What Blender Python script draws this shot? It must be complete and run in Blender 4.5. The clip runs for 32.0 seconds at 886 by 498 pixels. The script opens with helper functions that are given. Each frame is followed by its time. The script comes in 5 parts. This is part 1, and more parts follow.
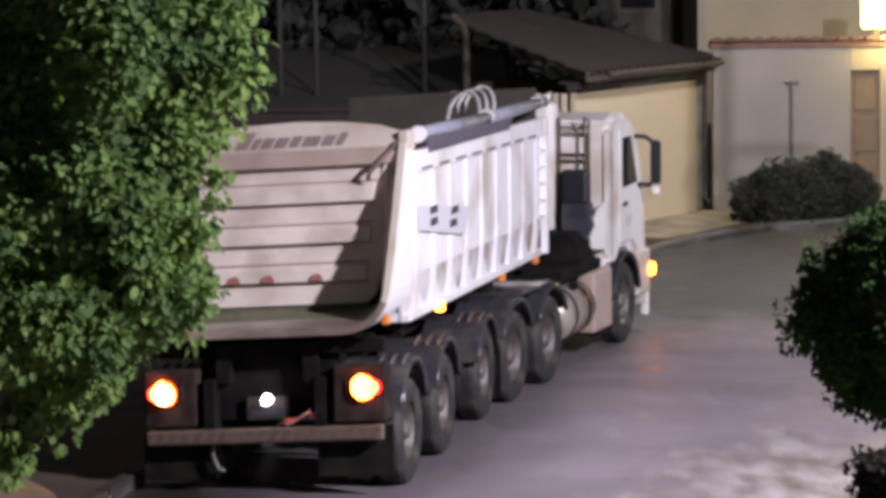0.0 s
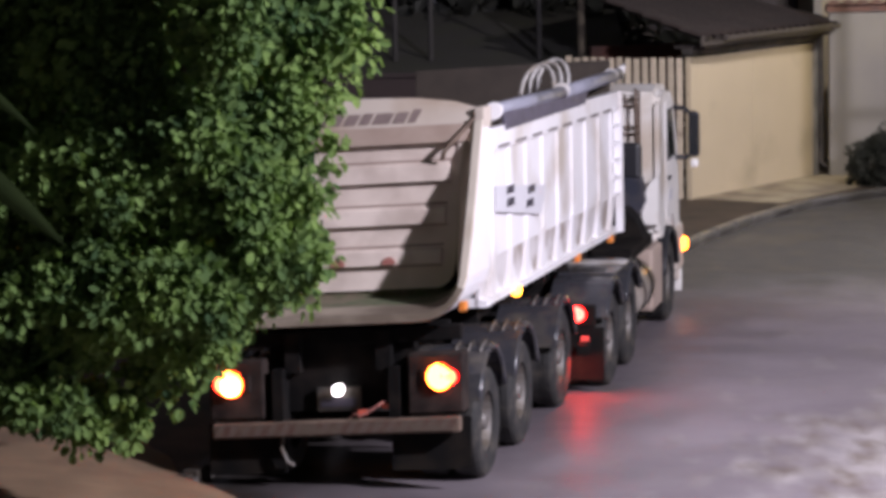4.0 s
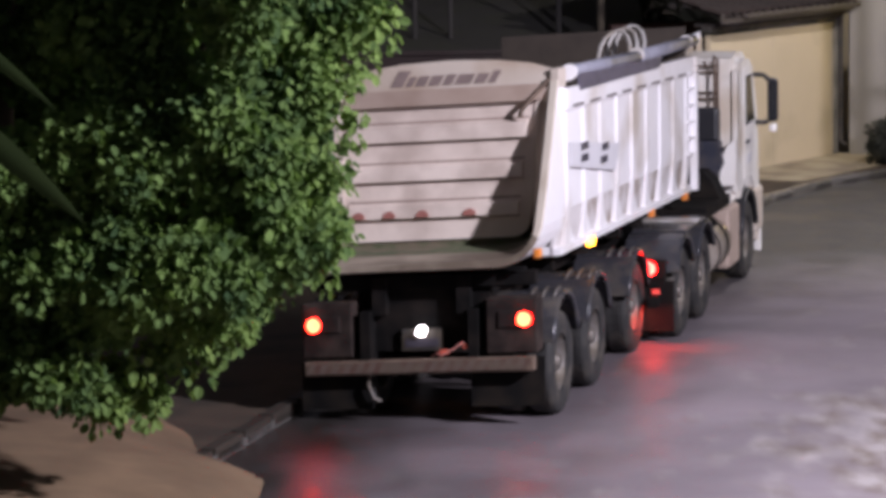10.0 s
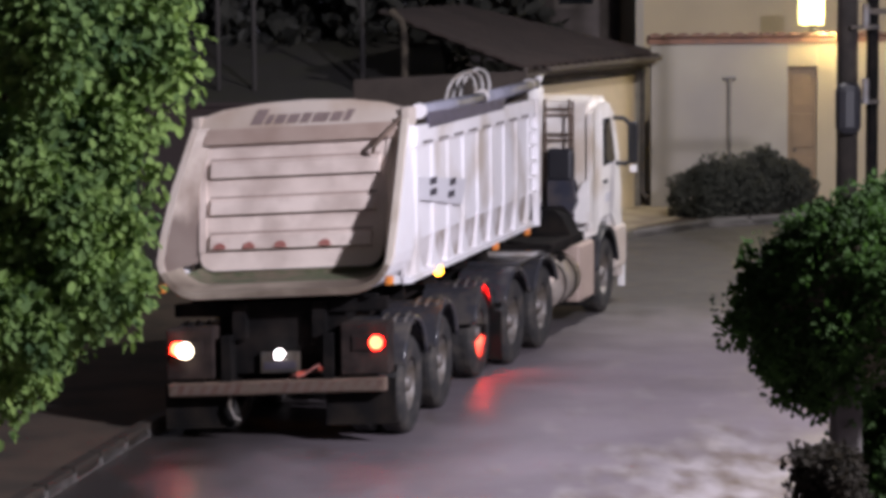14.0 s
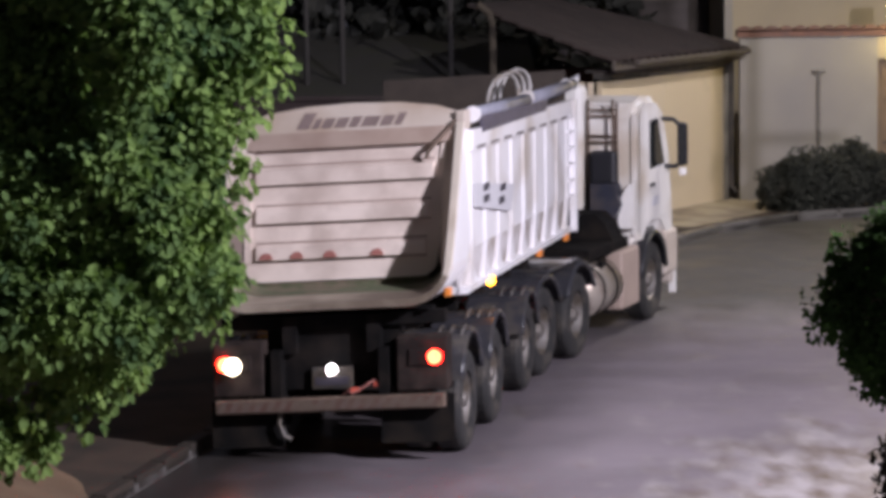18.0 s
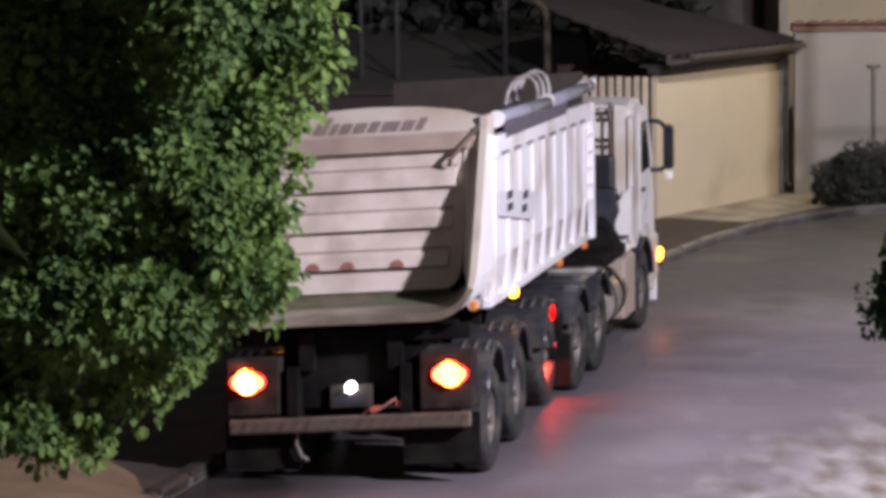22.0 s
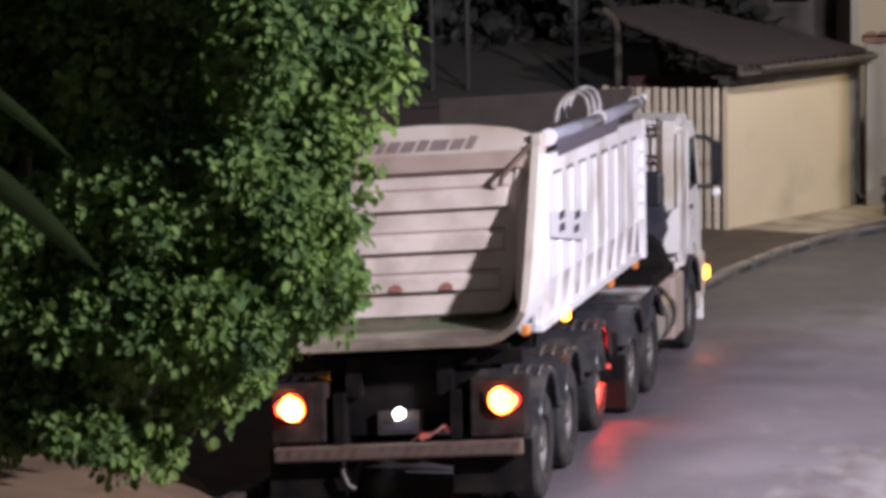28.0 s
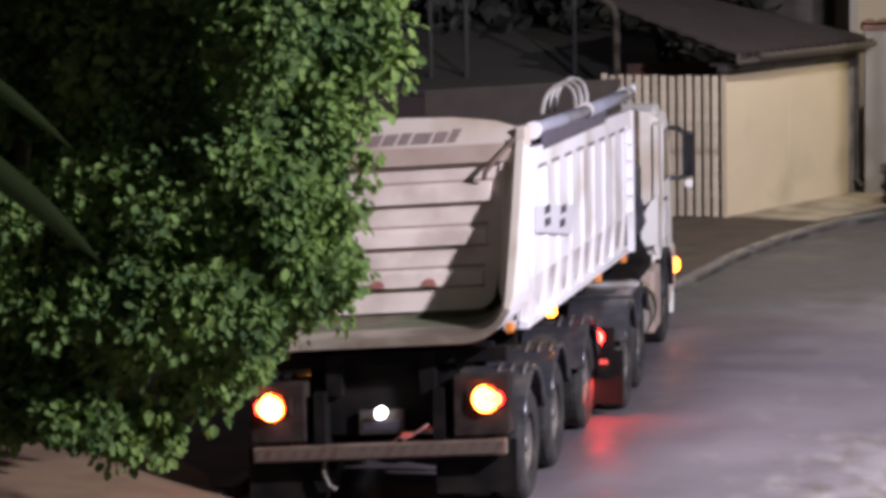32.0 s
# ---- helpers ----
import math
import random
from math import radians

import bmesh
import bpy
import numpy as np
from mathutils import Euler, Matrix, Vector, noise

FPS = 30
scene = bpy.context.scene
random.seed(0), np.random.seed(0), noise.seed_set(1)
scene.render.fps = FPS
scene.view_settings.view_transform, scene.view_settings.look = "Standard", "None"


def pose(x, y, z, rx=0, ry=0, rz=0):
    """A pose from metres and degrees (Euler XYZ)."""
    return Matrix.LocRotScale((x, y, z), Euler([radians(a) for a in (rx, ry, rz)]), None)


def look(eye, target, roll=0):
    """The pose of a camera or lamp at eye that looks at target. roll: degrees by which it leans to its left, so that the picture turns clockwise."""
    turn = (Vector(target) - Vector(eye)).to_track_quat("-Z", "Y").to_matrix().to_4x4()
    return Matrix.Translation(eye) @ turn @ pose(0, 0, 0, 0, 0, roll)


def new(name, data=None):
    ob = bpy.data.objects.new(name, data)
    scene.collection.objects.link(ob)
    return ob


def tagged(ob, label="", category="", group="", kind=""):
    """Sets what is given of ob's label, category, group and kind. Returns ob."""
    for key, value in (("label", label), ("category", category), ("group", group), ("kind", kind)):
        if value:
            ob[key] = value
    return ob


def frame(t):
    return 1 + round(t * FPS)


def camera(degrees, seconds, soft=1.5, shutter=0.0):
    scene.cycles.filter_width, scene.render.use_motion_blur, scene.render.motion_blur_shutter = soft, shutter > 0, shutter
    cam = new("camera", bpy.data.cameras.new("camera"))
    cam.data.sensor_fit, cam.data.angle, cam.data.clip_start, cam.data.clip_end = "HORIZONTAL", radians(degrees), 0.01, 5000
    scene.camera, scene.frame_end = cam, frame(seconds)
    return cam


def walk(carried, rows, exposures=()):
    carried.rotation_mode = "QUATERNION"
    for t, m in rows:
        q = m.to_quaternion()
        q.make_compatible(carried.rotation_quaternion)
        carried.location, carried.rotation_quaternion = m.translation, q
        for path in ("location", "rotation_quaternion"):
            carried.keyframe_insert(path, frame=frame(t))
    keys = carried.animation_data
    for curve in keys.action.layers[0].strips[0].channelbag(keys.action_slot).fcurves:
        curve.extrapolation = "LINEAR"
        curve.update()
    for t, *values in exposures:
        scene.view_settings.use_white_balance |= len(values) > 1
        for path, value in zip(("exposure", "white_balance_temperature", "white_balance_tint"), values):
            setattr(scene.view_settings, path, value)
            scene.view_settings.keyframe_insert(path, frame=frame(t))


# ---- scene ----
cam = camera(16.83, 32.0, soft=4.2, shutter=0.5)
walk(cam, [(t, pose(0, 0, 5.63, rx, ry, rz)) for t, rx, ry, rz in (
    (0.0, 83.419, 0.72, -1.887), (0.5, 83.35, 0.721, -1.695), (1.0, 83.219, 0.807, -1.189), (1.5, 83.088, 0.885, -0.744),
    (2.0, 83.028, 0.918, -0.439), (2.5, 82.964, 0.931, -0.297), (3.0, 82.915, 0.934, -0.247), (3.5, 82.872, 1.014, 0.038),
    (5.5, 82.467, 1.076, 0.507), (6.0, 82.434, 1.075, 0.511), (6.5, 82.394, 1.014, 0.552), (7.0, 82.307, 1.063, 0.593), (7.5, 82.273, 1.061, 0.569),
    (8.0, 82.263, 1.018, 0.563), (8.5, 82.267, 1.033, 0.525), (9.0, 82.267, 1.033, 0.538), (9.5, 82.244, 1.075, 0.694), (10.0, 82.372, 1.029, 0.661),
    (10.5, 82.812, 1.004, 0.406), (11.0, 83.065, 0.956, 0.156), (11.5, 83.192, 0.964, 0.016), (12.0, 83.287, 0.912, -0.079),
    (12.5, 83.307, 0.923, -0.17), (13.0, 83.366, 0.806, -0.709), (13.5, 83.316, 0.505, -3.126), (15.5, 83.305, 0.641, -2.303),
    (16.0, 83.292, 0.672, -2.003), (16.5, 83.295, 0.644, -1.804), (17.0, 83.268, 0.668, -1.712), (17.5, 83.224, 0.736, -1.7),
    (18.0, 83.212, 0.752, -1.383), (18.5, 83.17, 0.744, -0.985), (19.0, 83.144, 0.787, -0.775), (19.5, 83.128, 0.763, -0.669),
    (20.0, 83.103, 0.86, -0.617), (20.5, 83.124, 0.869, -0.564), (21.0, 83.124, 0.829, -0.482), (21.5, 83.12, 0.829, -0.424),
    (22.0, 83.12, 0.823, -0.349), (22.5, 83.088, 0.824, -0.283), (23.0, 83.087, 0.864, -0.105), (23.5, 83.081, 0.938, 0.205),
    (24.0, 83.165, 0.918, 0.409), (24.5, 83.244, 0.918, 0.574), (25.0, 83.33, 0.958, 0.669), (25.5, 83.376, 1.019, 0.824), (27.5, 83.39, 1.01, 1.01),
    (28.0, 83.356, 0.94, 0.996), (28.5, 83.341, 1.014, 1.043), (29.0, 83.279, 1.004, 1.06), (29.5, 83.227, 1.042, 1.065),
    (30.0, 83.169, 0.97, 1.051), (30.5, 83.164, 1.032, 1.008), (31.0, 83.163, 1.027, 0.959), (31.5, 83.135, 1.035, 0.962),
    (32.0, 83.125, 1.001, 0.966))],
     exposures=((0.0, 0.15), (1.5, 0.08), (6.0, 0.05), (25.5, 0.05), (28.0, 0.15), (32.0, 0.15)))

# ---- night light: one street lamp over the road, an added far lamp, a wall lamp at the far house, faint town glow ----
world = bpy.data.worlds.new("night_sky")
scene.world = world
world.use_nodes = True
sky = world.node_tree.nodes["Background"]
sky.inputs["Color"].default_value = (0.62, 0.6, 0.75, 1)
sky.inputs["Strength"].default_value = 0.11


def lamp(name, kind, energy, colour, m, size=0.3, spot=None, blend=0.4):
    data = bpy.data.lights.new(name, kind)
    data.energy, data.color = energy, colour
    if kind == "AREA":
        data.size = size
    else:
        data.shadow_soft_size = size
    if spot:
        data.spot_size, data.spot_blend = radians(spot), blend
    ob = new(name, data)
    ob.matrix_world = m
    return ob


lamp("street_light", "SPOT", 19500, (0.93, 0.89, 1.03), look((11.5, 18.5, 9.8), (1.5, 29.0, 0)), 0.3, 140, 0.3)
# unseen lamp added to brighten the far gate and walls
lamp("far_street_light", "SPOT", 3300, (1.0, 0.93, 0.92), look((7.6, 42.9, 8.9), (4.8, 49.5, 0)), 0.25, 150, 0.5)
lamp("wall_light", "POINT", 130, (1.0, 0.8, 0.32), pose(9.75, 53.05, 3.3), 0.15)


# ---- materials ----
def mat(name, colour, rough=0.6, metal=0.0, scale=6.0, vary=0.25, bump=0.15, dirt=None, dirt_amount=0.35, dirt_scale=1.2, emit=0.0, coat=0.0, fine=60.0,
        each=0.0, bump_dist=0.01, spec=0.5):
    m = bpy.data.materials.new(name)
    m.use_nodes = True
    n, l = m.node_tree.nodes, m.node_tree.links
    b = n["Principled BSDF"]
    b.inputs["Roughness"].default_value, b.inputs["Metallic"].default_value = rough, metal
    b.inputs["Coat Weight"].default_value, b.inputs["Specular IOR Level"].default_value = coat, spec
    if emit:
        b.inputs["Base Color"].default_value = (*colour, 1)
        b.inputs["Emission Color"].default_value, b.inputs["Emission Strength"].default_value = (*colour, 1), emit
        return m
    co = n.new("ShaderNodeTexCoord")
    big, small = n.new("ShaderNodeTexNoise"), n.new("ShaderNodeTexNoise")
    big.inputs["Scale"].default_value, small.inputs["Scale"].default_value = scale, fine
    big.inputs["Detail"].default_value, small.inputs["Detail"].default_value = 5, 3
    l.new(co.outputs["Object"], big.inputs["Vector"])
    l.new(co.outputs["Object"], small.inputs["Vector"])
    ramp = n.new("ShaderNodeMix")
    ramp.data_type = "RGBA"
    ramp.inputs["A"].default_value = (*[c * (1 - vary) for c in colour], 1)
    ramp.inputs["B"].default_value = (*[min(1, c * (1 + vary)) for c in colour], 1)
    l.new(big.outputs["Fac"], ramp.inputs["Factor"])
    out = ramp.outputs["Result"]
    if each:
        info, hsv, rng = n.new("ShaderNodeObjectInfo"), n.new("ShaderNodeHueSaturation"), n.new("ShaderNodeMapRange")
        rng.inputs["To Min"].default_value, rng.inputs["To Max"].default_value = 1 - each, 1 + each
        l.new(info.outputs["Random"], rng.inputs["Value"])
        l.new(rng.outputs["Result"], hsv.inputs["Value"])
        l.new(out, hsv.inputs["Color"])
        out = hsv.outputs["Color"]
    if dirt:
        spots, edge, mix = n.new("ShaderNodeTexNoise"), n.new("ShaderNodeMapRange"), n.new("ShaderNodeMix")
        spots.inputs["Scale"].default_value, spots.inputs["Detail"].default_value = dirt_scale, 7
        l.new(co.outputs["Object"], spots.inputs["Vector"])
        edge.inputs["From Min"].default_value, edge.inputs["From Max"].default_value = 0.62 - dirt_amount * 0.45, 0.78 - dirt_amount * 0.3
        l.new(spots.outputs["Fac"], edge.inputs["Value"])
        mix.data_type = "RGBA"
        mix.inputs["B"].default_value = (*dirt, 1)
        l.new(edge.outputs["Result"], mix.inputs["Factor"])
        l.new(out, mix.inputs["A"])
        out = mix.outputs["Result"]
    l.new(out, b.inputs["Base Color"])
    if bump:
        bp = n.new("ShaderNodeBump")
        bp.inputs["Strength"].default_value, bp.inputs["Distance"].default_value = bump, bump_dist
        l.new(small.outputs["Fac"], bp.inputs["Height"])
        l.new(bp.outputs["Normal"], b.inputs["Normal"])
    return m


WHITE = mat("white_paint", (0.8, 0.78, 0.8), 0.42, 0, 3, 0.08, 0.05, (0.5, 0.44, 0.38), 0.25, 0.9, coat=0.2)
SKIRT_SHADE = mat("shaded_dirty_white_paint", (0.56, 0.53, 0.53), 0.6, 0, 4, 0.2, 0.1, (0.26, 0.21, 0.17), 0.4, 3)
CABPAINT = mat("dusty_white_cab_paint", (0.8, 0.77, 0.74), 0.42, 0, 2, 0.08, 0.05, (0.56, 0.48, 0.39), 0.28, 1.1, coat=0.2)
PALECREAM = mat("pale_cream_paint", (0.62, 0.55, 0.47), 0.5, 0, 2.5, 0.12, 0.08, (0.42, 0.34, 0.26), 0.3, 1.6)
PALE = mat("pale_grey_paint", (0.5, 0.48, 0.47), 0.55, 0, 5, 0.2, 0.1, (0.3, 0.26, 0.22), 0.4, 3)
BLUETANK = mat("dark_blue_plastic", (0.026, 0.029, 0.045), 0.5, 0, 6, 0.3, 0.1, (0.07, 0.06, 0.06), 0.4, 4)
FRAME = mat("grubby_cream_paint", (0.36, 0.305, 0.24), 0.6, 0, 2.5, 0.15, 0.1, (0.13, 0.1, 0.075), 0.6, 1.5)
DUST_AND_SHADE = mat("dusty_and_shade_brown_paint", (0.4, 0.31, 0.26), 0.6, 0, 2.5, 0.15, 0.1, (0.3, 0.22, 0.18), 0.35, 1.4)
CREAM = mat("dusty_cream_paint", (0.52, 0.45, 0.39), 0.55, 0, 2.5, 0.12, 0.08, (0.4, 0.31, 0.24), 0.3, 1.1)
GATEPAINT = mat("muddy_white_paint", (0.74, 0.635, 0.57), 0.55, 0, 2, 0.1, 0.1, (0.5, 0.41, 0.36), 0.35, 1.6)
RUSTY = mat("earth_stained_steel", (0.1, 0.068, 0.05), 0.8, 0.1, 5, 0.3, 0.2, (0.17, 0.12, 0.09), 0.4, 3)
GRIME = mat("black_rubber_sheet", (0.008, 0.0075, 0.0075), 0.9, 0, 5, 0.3, 0.2, (0.02, 0.016, 0.013), 0.3, 3, spec=0.1)
DARKSTEEL = mat("dark_grimy_steel", (0.05, 0.045, 0.042), 0.7, 0.2, 6, 0.4, 0.25, (0.1, 0.08, 0.06), 0.4, 4)
MOSS = mat("mossy_steel", (0.085, 0.1, 0.052), 0.85, 0, 8, 0.4, 0.3, (0.16, 0.13, 0.09), 0.4, 5)
CHASSIS = mat("black_chassis_paint", (0.007, 0.0065, 0.0065), 0.8, 0.0, 6, 0.4, 0.2, (0.018, 0.014, 0.012), 0.35, 3, spec=0.1)
RUBBER = mat("tyre_rubber", (0.022, 0.021, 0.021), 0.8, 0, 8, 0.3, 0.3, (0.07, 0.06, 0.05), 0.3, 5)
RIM = mat("grey_wheel_paint", (0.17, 0.155, 0.145), 0.55, 0.3, 6, 0.3, 0.2, (0.1, 0.08, 0.06), 0.45, 6)
FENDER = mat("grey_plastic_fender", (0.036, 0.036, 0.042), 0.22, 0, 5, 0.25, 0.1, (0.08, 0.07, 0.06), 0.35, 4)
ALU = mat("dull_aluminium", (0.45, 0.44, 0.44), 0.4, 0.8, 5, 0.2, 0.1, (0.3, 0.26, 0.22), 0.4, 3)
TANK = mat("dirty_fuel_tank", (0.42, 0.37, 0.32), 0.36, 0.5, 5, 0.2, 0.1, (0.2, 0.15, 0.12), 0.45, 3)
SLOT = mat("dusty_slot_paint", (0.16, 0.14, 0.14), 0.7, 0, 6, 0.3, 0.1)
TARPDARK = mat("dark_vinyl_tarp", (0.1, 0.09, 0.12), 0.5, 0, 9, 0.3, 0.4, (0.06, 0.055, 0.07), 0.3, 5)
TARP = mat("grey_vinyl_tarp", (0.25, 0.25, 0.3), 0.45, 0, 9, 0.25, 0.4, (0.16, 0.16, 0.18), 0.3, 5)
BLACK = mat("black_plastic", (0.018, 0.018, 0.022), 0.45, 0, 6, 0.3, 0.1)
GLASS = mat("dark_window_glass", (0.01, 0.012, 0.014), 0.06, 0, 2, 0.1, 0)
DECAL = mat("grey_decal_film", (0.58, 0.57, 0.6), 0.5, 0, 5, 0.1, 0.05)
INK = mat("dark_decal_film", (0.05, 0.045, 0.06), 0.5, 0, 5, 0.1, 0.05)
LETTER = mat("faded_dark_paint", (0.2, 0.15, 0.14), 0.6, 0, 9, 0.3, 0.05)
REDREF = mat("red_reflector", (0.34, 0.14, 0.12), 0.35, 0, 12, 0.2, 0.1)
STRIPE_R = mat("red_reflective_film", (0.1, 0.052, 0.042), 0.5, 0, 12, 0.3, 0.1, (0.12, 0.09, 0.07), 0.5, 6)
STRIPE_W = mat("white_reflective_film", (0.13, 0.095, 0.082), 0.5, 0, 12, 0.3, 0.1, (0.12, 0.09, 0.07), 0.5, 6)
AMBER_ON = mat("amber_lamp_glow", (1.0, 0.165, 0.018), emit=45)
AMBER_CORNER = mat("amber_corner_glow", (1.0, 0.19, 0.012), emit=22)
AMBER_SIDE = mat("amber_marker_glow", (1.0, 0.36, 0.03), emit=14)
AMBER_DIM = mat("amber_marker_lens", (0.75, 0.25, 0.05), 0.3, 0, 9, 0.1, 0)
RED_ON = mat("red_lamp_glow", (1.0, 0.018, 0.0075), emit=65)
RED_CAB = mat("pinkish_red_lamp_glow", (1.0, 0.012, 0.009), emit=75)
RED_POOL = mat("red_pool_glow", (1.0, 0.04, 0.015), emit=215)
RED_HALO = mat("red_halo_glow", (1.0, 0.0012, 0.0008), emit=22)
AMBER_HALO = mat("amber_halo_glow", (1.0, 0.06, 0.006), emit=7)
REFLECTOR_LIT = mat("faint_red_reflector_glow", (1.0, 0.1, 0.08), emit=0.28)
REVERSE_ON = mat("reversing_lamp_glow", (1.0, 0.86, 0.66), emit=7)
WHITE_ON = mat("plate_lamp_glow", (1.0, 0.93, 0.98), emit=10)
RED_LENS = mat("red_lens", (0.62, 0.13, 0.09), 0.25, 0, 9, 0.1, 0)
YELLOW_ON = mat("wall_lamp_glow", (1.0, 0.82, 0.28), emit=7)

GATE_PAINT = mat("cream_gate_paint", (0.55, 0.46, 0.33), 0.6, 0, 1.2, 0.08, 0.05, (0.44, 0.37, 0.26), 0.15, 0.8)
PLASTER = mat("weathered_white_plaster", (0.262, 0.242, 0.212), 0.9, 0, 1.2, 0.15, 0.3, (0.24, 0.22, 0.2), 0.35, 0.7)
PLASTER_WARM = mat("cream_plaster", (0.32, 0.27, 0.19), 0.9, 0, 1.2, 0.12, 0.3, (0.34, 0.28, 0.2), 0.25, 0.8)
METALPOST = mat("dull_dark_metal", (0.03, 0.027, 0.027), 0.8, 0, 3, 0.3, 0.2)
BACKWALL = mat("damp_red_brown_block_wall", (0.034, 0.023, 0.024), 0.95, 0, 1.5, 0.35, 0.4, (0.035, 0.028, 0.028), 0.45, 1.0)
BENTPOST = mat("earthy_post_concrete", (0.05, 0.04, 0.03), 0.9, 0, 3, 0.3, 0.4)
OLD_WALL = mat("mildewed_block_wall", (0.105, 0.09, 0.088), 0.95, 0, 1.5, 0.35, 0.4, (0.06, 0.05, 0.05), 0.45, 1.0)
TERRACOTTA = mat("terracotta_tile", (0.14, 0.07, 0.048), 0.8, 0, 6, 0.3, 0.3, (0.12, 0.07, 0.06), 0.35, 4, each=0.25)
ROOFTILE = mat("old_dark_roof_tile", (0.024, 0.015, 0.013), 1.0, 0, 5, 0.35, 0.3, (0.035, 0.03, 0.03), 0.4, 3, each=0.3)
FASCIA = mat("brown_painted_fascia", (0.075, 0.062, 0.056), 0.7, 0, 3, 0.2, 0.15)
FENCE_PAINT = mat("faded_fence_paint", (0.5, 0.42, 0.33), 0.7, 0, 5, 0.25, 0.2, (0.2, 0.14, 0.11), 0.25, 3, each=0.15)
BRICKDARK = mat("dull_red_wall_paint", (0.11, 0.045, 0.036), 0.9, 0, 4, 0.3, 0.3, (0.05, 0.035, 0.03), 0.4, 2)
POSTGREY = mat("stained_post_concrete", (0.065, 0.058, 0.052), 0.9, 0, 3, 0.3, 0.4, (0.07, 0.06, 0.055), 0.4, 2)
POLEWOOD = mat("tarred_pole", (0.022, 0.018, 0.015), 0.85, 0, 4, 0.4, 0.5, (0.04, 0.032, 0.026), 0.4, 3)
CONCRETE = mat("old_concrete", (0.26, 0.24, 0.21), 0.9, 0, 3, 0.25, 0.4, (0.12, 0.11, 0.1), 0.35, 2, each=0.12)
KERB = mat("wet_kerb_concrete", (0.13, 0.122, 0.115), 0.25, 0, 3, 0.25, 0.3, (0.08, 0.075, 0.07), 0.35, 2, each=0.15)
KERB_NEAR = mat("dark_near_kerb", (0.034, 0.025, 0.018), 0.7, 0, 3, 0.35, 0.3, (0.022, 0.018, 0.014), 0.5, 2, each=0.2)
RAMP = mat("cement_ramp", (0.36, 0.31, 0.22), 0.75, 0, 2, 0.2, 0.3, (0.2, 0.16, 0.12), 0.4, 1.4)
SOIL = mat("sandy_soil", (0.185, 0.12, 0.07), 0.95, 0, 3, 0.3, 0.6, (0.13, 0.083, 0.048), 0.4, 0.9, fine=40, bump_dist=0.012)
SIDEWALK = mat("wet_dirt_pavement", (0.064, 0.043, 0.028), 0.9, 0, 2, 0.3, 0.4, (0.036, 0.027, 0.018), 0.4, 1.5)
BANKSOIL = mat("dark_overgrown_soil", (0.03, 0.028, 0.025), 0.95, 0, 1.5, 0.4, 0.5, (0.03, 0.03, 0.02), 0.4, 1.2, bump_dist=0.05)
BARK = mat("rough_bark", (0.1, 0.075, 0.05), 0.9, 0, 9, 0.4, 0.8, (0.05, 0.04, 0.03), 0.4, 5, fine=30, bump_dist=0.02)
DOOR_WOOD = mat("brown_door_paint", (0.15, 0.1, 0.055), 0.6, 0, 4, 0.25, 0.2)


def leaf_mat(name, low, high, rough=0.45):
    m = mat(name, low, rough, 0, 3, 0.2, 0.0, spec=0.15)
    n, l = m.node_tree.nodes, m.node_tree.links
    b, geo, mix = n["Principled BSDF"], n.new("ShaderNodeNewGeometry"), n.new("ShaderNodeMix")
    mix.data_type = "RGBA"
    mix.inputs["A"].default_value, mix.inputs["B"].default_value = (*low, 1), (*high, 1)
    co, wide, half = n["Texture Coordinate"], n.new("ShaderNodeTexNoise"), n.new("ShaderNodeMix")
    wide.inputs["Scale"].default_value, wide.inputs["Detail"].default_value = 1.7, 2
    l.new(co.outputs["Object"], wide.inputs["Vector"])
    l.new(geo.outputs["Random Per Island"], half.inputs["A"])
    spread = n.new("ShaderNodeMapRange")
    spread.inputs["From Min"].default_value, spread.inputs["From Max"].default_value = 0.35, 0.65
    l.new(wide.outputs["Fac"], spread.inputs["Value"])
    l.new(spread.outputs["Result"], half.inputs["B"])
    l.new(half.outputs["Result"], mix.inputs["Factor"])
    l.new(mix.outputs["Result"], b.inputs["Base Color"])
    glow, both, tint = n.new("ShaderNodeBsdfTranslucent"), n.new("ShaderNodeMixShader"), n.new("ShaderNodeHueSaturation")
    tint.inputs["Saturation"].default_value, tint.inputs["Value"].default_value = 1.1, 1.2
    l.new(mix.outputs["Result"], tint.inputs["Color"])
    l.new(tint.outputs["Color"], glow.inputs["Color"])
    both.inputs["Fac"].default_value = 0.4
    l.new(b.outputs["BSDF"], both.inputs[1])
    l.new(glow.outputs["BSDF"], both.inputs[2])
    l.new(both.outputs["Shader"], n["Material Output"].inputs["Surface"])
    return m


LEAF = leaf_mat("soft_green_leaf", (0.03, 0.064, 0.028), (0.2, 0.3, 0.086), 0.8)
# lighter copy of the green leaf, with the lamplight put into its colour
LEAF_LIT = leaf_mat("lit_yellow_green_leaf", (0.05, 0.098, 0.034), (0.235, 0.335, 0.095), 0.8)
LEAF_PALM = leaf_mat("palm_leaf", (0.01, 0.018, 0.005), (0.022, 0.034, 0.008), 0.9)
LEAF_TOPIARY = leaf_mat("small_hedge_leaf", (0.02, 0.034, 0.013), (0.045, 0.09, 0.022), 0.85)
LEAF_BROWN = leaf_mat("withered_dark_leaf", (0.018, 0.016, 0.012), (0.035, 0.03, 0.022), 0.9)
STAINED = mat("mud_stained_cream_paint", (0.5, 0.43, 0.37), 0.6, 0, 2.5, 0.15, 0.1, (0.2, 0.15, 0.12), 0.55, 1.3)


